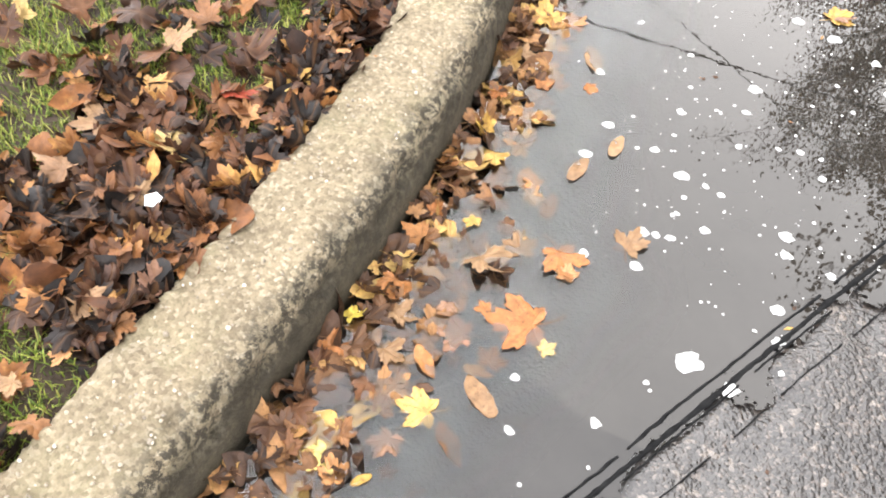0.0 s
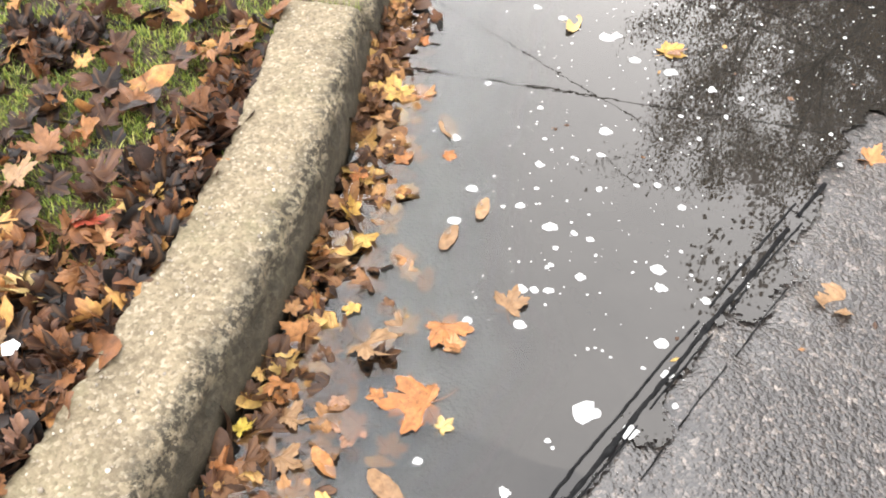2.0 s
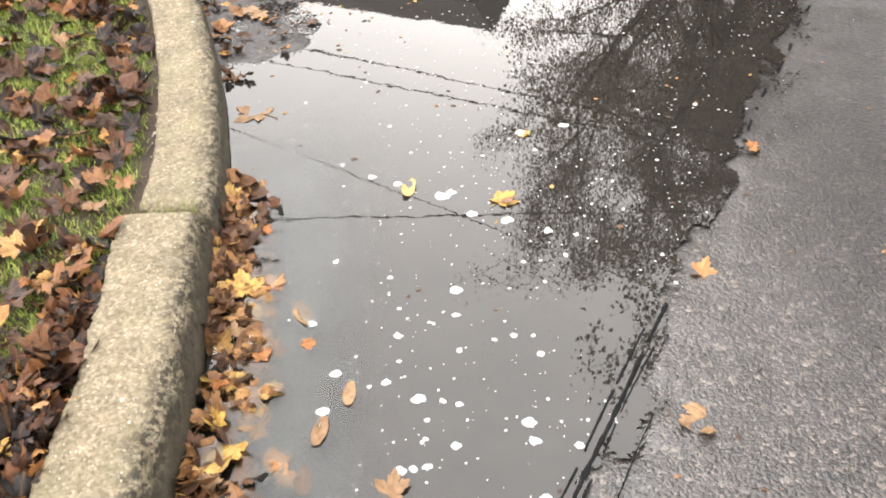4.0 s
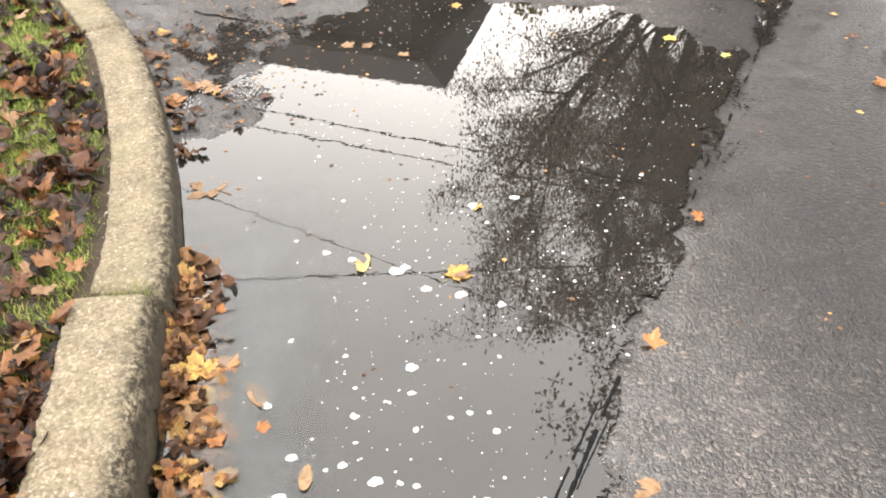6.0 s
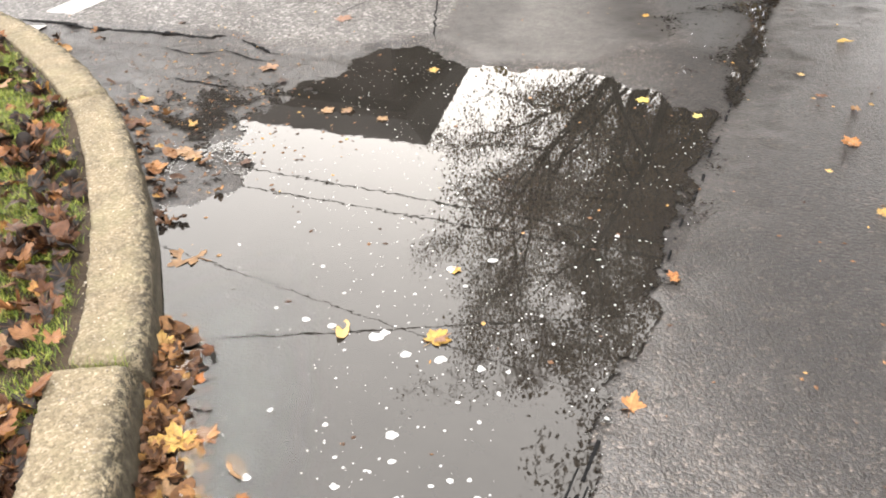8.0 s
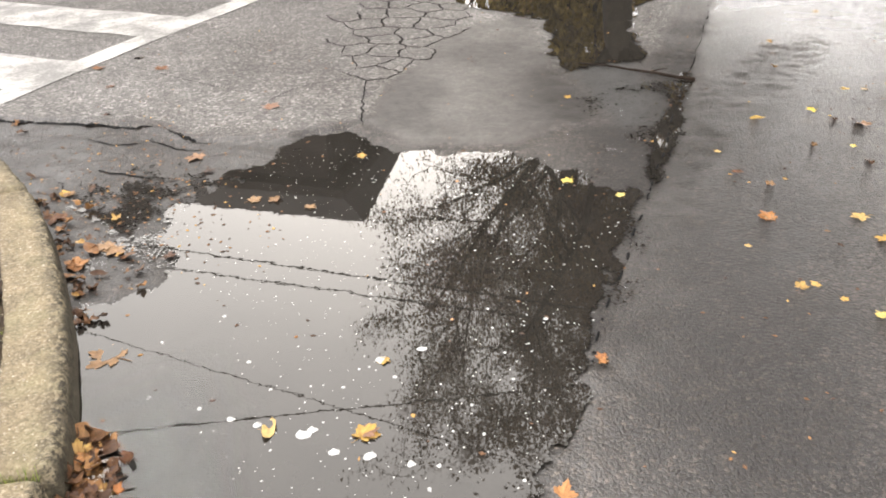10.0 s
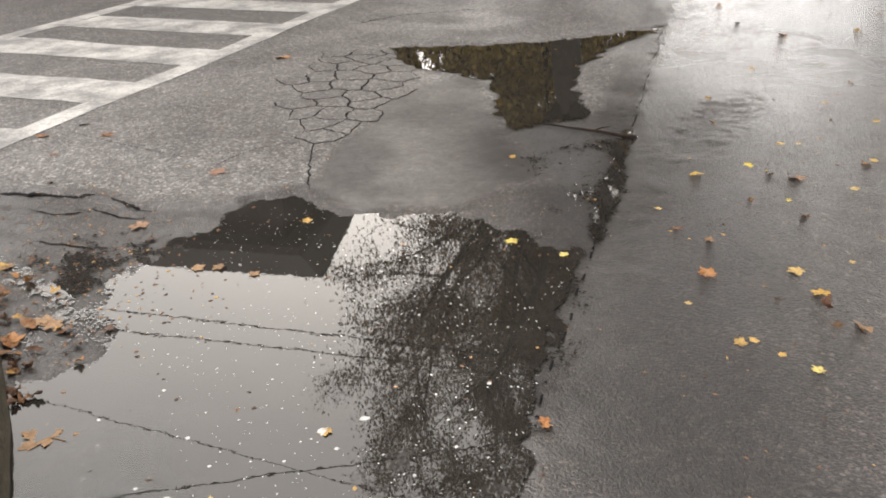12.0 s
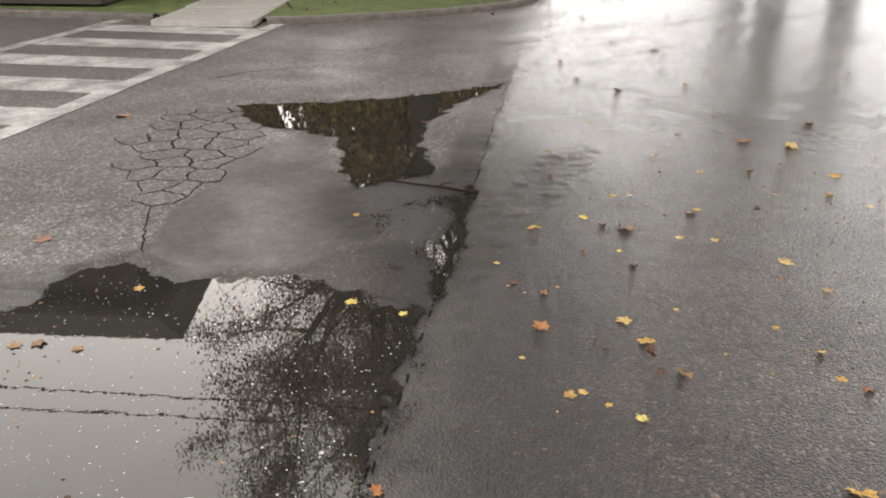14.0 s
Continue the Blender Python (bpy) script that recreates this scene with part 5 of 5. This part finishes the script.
ramp_lo, ramp_hi = int(np.argmin(np.hypot(FAR_LINE[:, 0] - 6.45, FAR_LINE[:, 1] - 12.55))), int(np.argmin(np.hypot(FAR_LINE[:, 0] - 7.6, FAR_LINE[:, 1] - 11.05)))
far_kerb(0, ramp_lo + 1, "dark wet kerb before a lawn across the street")
far_kerb(ramp_hi, len(FAR_LINE), "dark wet kerb curving round the far lawn")
verts, faces = [], []
for k in range(len(FAR_LINE)):
    for d in (0.12, 0.8, 2.5, 7.0, 26.0):
        ramp = 0.06 if ramp_lo < k < ramp_hi and d < 0.5 else 0.0
        x, y = FAR_LINE[k] + FAR_LEFT[k] * d
        if d > 10:
            x, y = FAR_LINE[k] + Vector((-0.12, 1.0)).to_2d() * d * 3
        verts.append((x, y, far_ground(*FAR_LINE[k]) + 0.085 - ramp + 0.012 * min(d, 20)))
faces = [(r * 5 + c, (r + 1) * 5 + c, (r + 1) * 5 + c + 1, r * 5 + c + 1) for r in range(len(FAR_LINE) - 1) for c in range(4)]
tagged(mesh_object("far_lawn", verts, faces, M_LAWN, smooth=True), "mown green lawn with fallen leaves beyond the far kerb", "lawn", kind="structure")
base = Vector((7.05, 11.8, 0))
out = Vector((0.72, 0.69, 0))
wide = Vector((-0.69, 0.72, 0))
path = new("footpath")
tagged(path, "pale concrete footpath slabs leading from the crosswalk", "footpath", kind="structure")
for k in range(5):
    bm = bmesh.new()
    box_bm(bm, -0.72, 0.0, -0.06, 0.72, 1.48, 0.03, 0.008)
    ob = part("slab", bm, M_PATH, path)
    p = base + out * (1.5 * k - 0.55)
    ob.matrix_world = Matrix.LocRotScale((p.x, p.y, 0.075 + 0.022 * k), Euler((0, 0, math.atan2(out.y, out.x) - math.pi / 2)), None)


# ---- stick ----
def build_stick(a, b, r):
    verts, faces = [], []
    pts, rad = [], []
    for k in range(14):
        t = k / 13
        p = Vector(a).lerp(Vector(b), t)
        p.x += 0.018 * math.sin(5 * t) + 0.006 * noise.noise(Vector((t * 9, 1, 2)))
        p.z = max(far_ground(p.x, p.y), 0) + r + 0.004 * math.sin(t * 7) ** 2
        pts.append(p)
        rad.append(r * (0.45 + 0.6 * t))
    tube(verts, faces, pts, rad, 7)
    tube(verts, faces, [pts[8], pts[8] + Vector((0.05, -0.02, 0.012)), pts[8] + Vector((0.1, -0.05, 0.02))], [r * 0.5, r * 0.35, r * 0.2], 5)
    tagged(mesh_object("stick", verts, faces, M_TWIG, smooth=True), "thin dark wet twig lying on the road", "stick")


build_debris(1300, 71)
street = []
for _ in range(150):
    along, across = 3.2 + 12 * leaf_dice.random() ** 1.3, 0.3 + 4.2 * leaf_dice.random()
    spot = SEAM_DIR * along + SEAM_N * (SEAM_OFF - across)
    street.append((spot.x, spot.y, max(far_ground(spot.x, spot.y), 0) + 0.004, leaf_dice.uniform(0.012, 0.042), leaf_dice.uniform(0, 360), leaf_dice.gauss(0, 4), leaf_dice.gauss(0, 4)))
scatter_litter("street_leaves", street, M_STREET, "small yellow and brown leaves scattered over the wet street", FLAT + [2, 9])
extra = []
for _ in range(60):
    k = kerb_at_y(leaf_dice.uniform(2.9, 5.3))
    x, y = verge_point(k, -0.02 - 0.3 * leaf_dice.random() ** 2)
    extra.append((x, y, max(far_ground(x, y), 0) + 0.006 + 0.01 * leaf_dice.random(), leaf_dice.uniform(0.02, 0.042), leaf_dice.uniform(0, 360), leaf_dice.gauss(0, 16), leaf_dice.gauss(0, 16)))
for _ in range(150):
    k = leaf_dice.randint(8, 80)
    d = -0.04 - 0.5 * leaf_dice.random() ** 3 if leaf_dice.random() < 0.6 else 0.2 + 2.5 * leaf_dice.random()
    x, y = FAR_LINE[k] + FAR_LEFT[k] * d
    extra.append((x, y, far_ground(x, y) + (0.006 if d < 0 else 0.1 + 0.012 * d), leaf_dice.uniform(0.03, 0.055), leaf_dice.uniform(0, 360), leaf_dice.gauss(0, 10), leaf_dice.gauss(0, 10)))
scatter_litter("kerbside_leaves", extra, M_WETLITTER, "brown leaves strewn along the kerbs and far lawn", CURLED + [1, 9, 10])
build_stick((3.93, 4.32, 0), (4.29, 3.66, 0), 0.011)


# ---- trees ----
def build_tree(name_label, x, y, height, spread, trunk_r, seed, leaves, leaf_size, material, first=0.22, limbs=9, fork=False):
    rs = random.Random(seed)
    root = new("tree")
    root.location = (x, y, far_ground(x, y) + 0.1)
    verts, faces, tips = [], [], []

    def grow(p, d, length, r, level):
        steps = 5 if level < 2 else 3
        pts, rad = [p], [r]
        cur, dd = p.copy(), d.copy()
        for k in range(steps):
            dd = (dd + Vector((rs.gauss(0, 0.12), rs.gauss(0, 0.12), rs.gauss(0.04, 0.08)))).normalized()
            cur = cur + dd * length / steps
            pts.append(cur.copy())
            rad.append(r * (1 - 0.75 * (k + 1) / steps))
        tube(verts, faces, pts, rad, 7 if level < 2 else 4 if level < 3 else 3)
        if level >= 2:
            tips.extend(pts[1:])
        if level < 4:
            for _ in range(((7, 6, 5, 3) if fork else (6, 5, 4, 3))[level - 1] if level else 0):
                t = rs.uniform(0.25, 1.0)
                i = min(int(t * steps), steps - 1)
                base_p = pts[i].lerp(pts[i + 1], t * steps - i) if t < 1 else pts[-1]
                side = Vector((rs.gauss(0, 1), rs.gauss(0, 1), rs.gauss(0.1, 0.6))).normalized()
                nd = (dd * 0.65 + side * 0.75).normalized()
                grow(base_p, nd, length * rs.uniform(0.36, 0.56), max(rad[i] * 0.55, 0.011), level + 1)

    trunk_pts = [Vector((0, 0, 0))]
    for k in range(1, 9):
        trunk_pts.append(Vector((rs.gauss(0, 0.06) * k / 3, rs.gauss(0, 0.06) * k / 3, height * 0.8 * k / 8)))
    tube(verts, faces, trunk_pts, [trunk_r * (1.35, 1.05, 0.98, 0.9, 0.75, 0.6, 0.42, 0.26, 0.1)[k] for k in range(9)], 12)
    if fork:
        verts.clear()
        faces.clear()
        low_pts = [Vector((0.03 * k, 0.02 * k * math.sin(k), height * 0.26 * k / 5)) for k in range(6)]
        tube(verts, faces, low_pts, [trunk_r * q for q in (1.35, 1.05, 0.97, 0.93, 0.9, 0.6)], 12)
        for k in range(limbs):
            a = k * 2.4 + rs.uniform(-0.3, 0.3)
            d = Vector((math.cos(a), math.sin(a), rs.uniform(0.9, 2.5))).normalized()
            grow(low_pts[4].lerp(low_pts[5], k / limbs), d, height * rs.uniform(0.44, 0.57), trunk_r * rs.uniform(0.38, 0.55), 1)
    for k in range(0 if fork else limbs):
        t = first + (0.92 - first) * k / limbs
        h = t * height * 0.8
        i = min(int(t * 8), 7)
        p = trunk_pts[i].lerp(trunk_pts[i + 1], t * 8 - i)
        a = k * 2.4 + rs.uniform(-0.4, 0.4)
        up = 0.45 + 0.7 * t
        d = Vector((math.cos(a), math.sin(a), up)).normalized()
        grow(p, d, spread * (1.05 - 0.45 * t) * rs.uniform(0.85, 1.15), trunk_r * (0.5 - 0.25 * t), 1)
    trunk = mesh_object("trunk", verts, faces, M_BARK, root, smooth=True)
    v2, f2 = [], []
    for _ in range(leaves):
        p = rs.choice(tips) + Vector((rs.gauss(0, 0.17), rs.gauss(0, 0.17), rs.gauss(0, 0.15)))
        s = leaf_size * rs.uniform(0.6, 1.3)
        m = Euler((rs.uniform(0, 6.3), rs.uniform(0, 6.3), rs.uniform(0, 6.3))).to_matrix()
        b = len(v2)
        v2 += [p + m @ Vector(c) * s for c in ((-0.5, 0, 0), (0, -0.32, 0.1), (0.5, 0, 0), (0, 0.36, 0.1))]
        f2.append((b, b + 1, b + 2, b + 3))
    mesh_object("crown", v2, f2, material, root, label="sparse brown autumn leaves")
    tagged(root, name_label, "tree", group="street trees")
    return root


build_tree("tall maple with dark limbs and thinning brown leaves", 12.2, 13.0, 13.2, 6.5, 0.32, 5, 205000, 0.056, M_CROWN, 0.2, 12, True)
build_tree("broad street tree with dark trunk and brown leaves", 18.8, 9.1, 15.5, 9.5, 0.24, 9, 110000, 0.11, M_CROWN, 0.3, 12)
build_tree("street tree with dark trunk and thinning crown", 19.6, 7.9, 15.0, 9.5, 0.24, 12, 100000, 0.11, M_CROWN, 0.3, 12)
# next two stand out of view, added as canopy to darken the wet road
build_tree("unseen tall tree with dense brown crown, added to darken the road", 16.2, 3.6, 13.5, 10.5, 0.26, 22, 110000, 0.11, M_CROWN, 0.26, 13)
build_tree("unseen tree with brown crown, added as canopy beside the road", 6.5, -5.5, 15.0, 7.5, 0.24, 25, 14000, 0.24, M_CROWN, 0.3)
build_tree("low olive brown tree behind the lawn", 12.6, 17.6, 6.2, 2.9, 0.12, 15, 15000, 0.16, M_CROWN_OLIVE, 0.08, 12)
build_tree("low olive brown tree beside the house", 15.6, 17.4, 6.0, 3.0, 0.12, 18, 15000, 0.16, M_CROWN_OLIVE, 0.08, 12)
build_tree("distant street tree with brown crown", 31.0, 16.5, 13.0, 6.0, 0.2, 31, 7000, 0.3, M_CROWN, 0.2)
build_tree("distant street tree with brown crown", 46.0, 25.5, 13.0, 6.5, 0.2, 32, 7000, 0.34, M_CROWN, 0.2)
build_tree("distant street tree with brown crown", 29.0, 26.5, 13.0, 6.0, 0.2, 33, 7000, 0.3, M_CROWN, 0.2)


# ---- houses ----
def build_house(label, origin, turn, length, depth, eave, ridge, hip, gable_at=None, trim=False):
    root = new("house")
    root.matrix_world = pose(origin[0], origin[1], 0.15, 0, 0, turn)
    bm = bmesh.new()
    box_bm(bm, 0, 0, 0, length, depth, eave)
    part("wall", bm, M_SIDING, root)
    o = 0.4
    v = [(-o, -o, eave), (length + o, -o, eave), (length + o, depth + o, eave), (-o, depth + o, eave), (hip, depth / 2, ridge), (length - hip, depth / 2, ridge)]
    v += [(a, b, c - 0.16) for a, b, c in v[:4]]
    f = [(0, 1, 5, 4), (1, 2, 5), (2, 3, 4, 5), (3, 0, 4), (6, 7, 1, 0), (7, 8, 2, 1), (8, 9, 3, 2), (9, 6, 0, 3), (9, 8, 7, 6)]
    mesh_object("roof", v, f, M_ROOF, root)
    if gable_at is not None:
        g, w, top = gable_at
        v = [(g - w, -0.1, eave), (g + w, -0.1, eave), (g, -0.1, top), (g - w, depth / 2, eave), (g + w, depth / 2, eave), (g, depth / 2, top)]
        mesh_object("gable", v, [(0, 1, 2), (0, 2, 5, 3), (1, 4, 5, 2), (3, 5, 4), (0, 3, 4, 1)], M_ROOF, root)
    for row in range(2):
        for c in range(max(2, int(length / 2.6))):
            wx = 1.2 + c * 2.5
            if wx + 1 > length:
                continue
            wz = 0.9 + row * 2.8
            if wz + 1.4 > eave:
                continue
            bm = bmesh.new()
            box_bm(bm, wx, -0.05, wz, wx + 1.0, 0.02, wz + 1.4, 0.01)
            win = part("window", bm, M_TRIM if trim else M_SIDING, root)
            bm = bmesh.new()
            box_bm(bm, wx + 0.08, -0.06, wz + 0.08, wx + 0.92, -0.052, wz + 1.32)
            part("pane", bm, M_GLASS, win)
    if trim:
        bm = bmesh.new()
        box_bm(bm, -o, -o - 0.1, eave - 0.14, length + o, -o - 0.01, eave + 0.05, 0.01)
        part("gutter", bm, M_TRIM, root, "white rain gutter")
        bm = bmesh.new()
        box_bm(bm, length - 0.2, -0.12, 0, length - 0.08, -0.01, eave - 0.1, 0.01)
        part("downpipe", bm, M_TRIM, root, "white downpipe")
    tagged(root, label, "house", group="houses behind the lawn")
    return root


build_house("dark brown house with steep shingled hip roof", (-1.24, 21.7), -46.5, 10.9, 5.4, 4.9, 7.0, 0.4, (6.35, 2.15, 6.45))
build_house("dark house with white gutter behind low trees", (7.6, 27.0), -28.0, 8.5, 7.0, 5.2, 6.3, 2.5, None, True)


# ---- poles and wires ----
def build_pole(x, y, h):
    root = new("utility_pole")
    root.location = (x, y, far_ground(x, y))
    verts, faces = [], []
    tube(verts, faces, [Vector((0, 0, 0)), Vector((0.02, 0, h * 0.5)), Vector((0.03, 0.01, h))], [0.15, 0.13, 0.1], 10)
    mesh_object("post", verts, faces, M_POLE, root, smooth=True)
    bm = bmesh.new()
    box_bm(bm, -0.9, 0.1, h - 0.6, 0.9, 0.2, h - 0.48, 0.01)
    part("crossarm", bm, M_POLE, root)
    tagged(root, "weathered timber utility pole carrying cables", "utility pole", group="utility poles")


def build_wire(a, b, sag, r, label):
    verts, faces, pts = [], [], []
    for k in range(25):
        t = k / 24
        p = Vector(a).lerp(Vector(b), t)
        p.z -= sag * 4 * t * (1 - t)
        pts.append(p)
    tube(verts, faces, pts, [r] * 25, 5)
    tagged(mesh_object("overhead_wire", verts, faces, M_WIRE, smooth=True), label, "wire", group="overhead wires")


build_pole(-13.3, 31.0, 8.2)
build_pole(24.5, -11.5, 8.2)
build_pole(-16.0, 17.0, 8.2)
for (ax, ay), (bx, by), r in (((2.55, 14.2), (5.68, 10.6), 0.016), ((2.8, 13.03), (5.3, 10.27), 0.014), ((0.97, 9.34), (3.83, 8.06), 0.013), ((2.52, 9.95), (3.63, 8.23), 0.008)):
    d = Vector((bx - ax, by - ay, 0)).normalized()
    p, q = Vector((ax * 1.23 - 0.07, ay * 1.23 - 0.02, 7.0)) - d * 21, Vector((bx * 1.23 - 0.07, by * 1.23 - 0.02, 7.0)) + d * 24
    build_wire(p, q, 0.12, r, "thin black overhead cable crossing above the street")
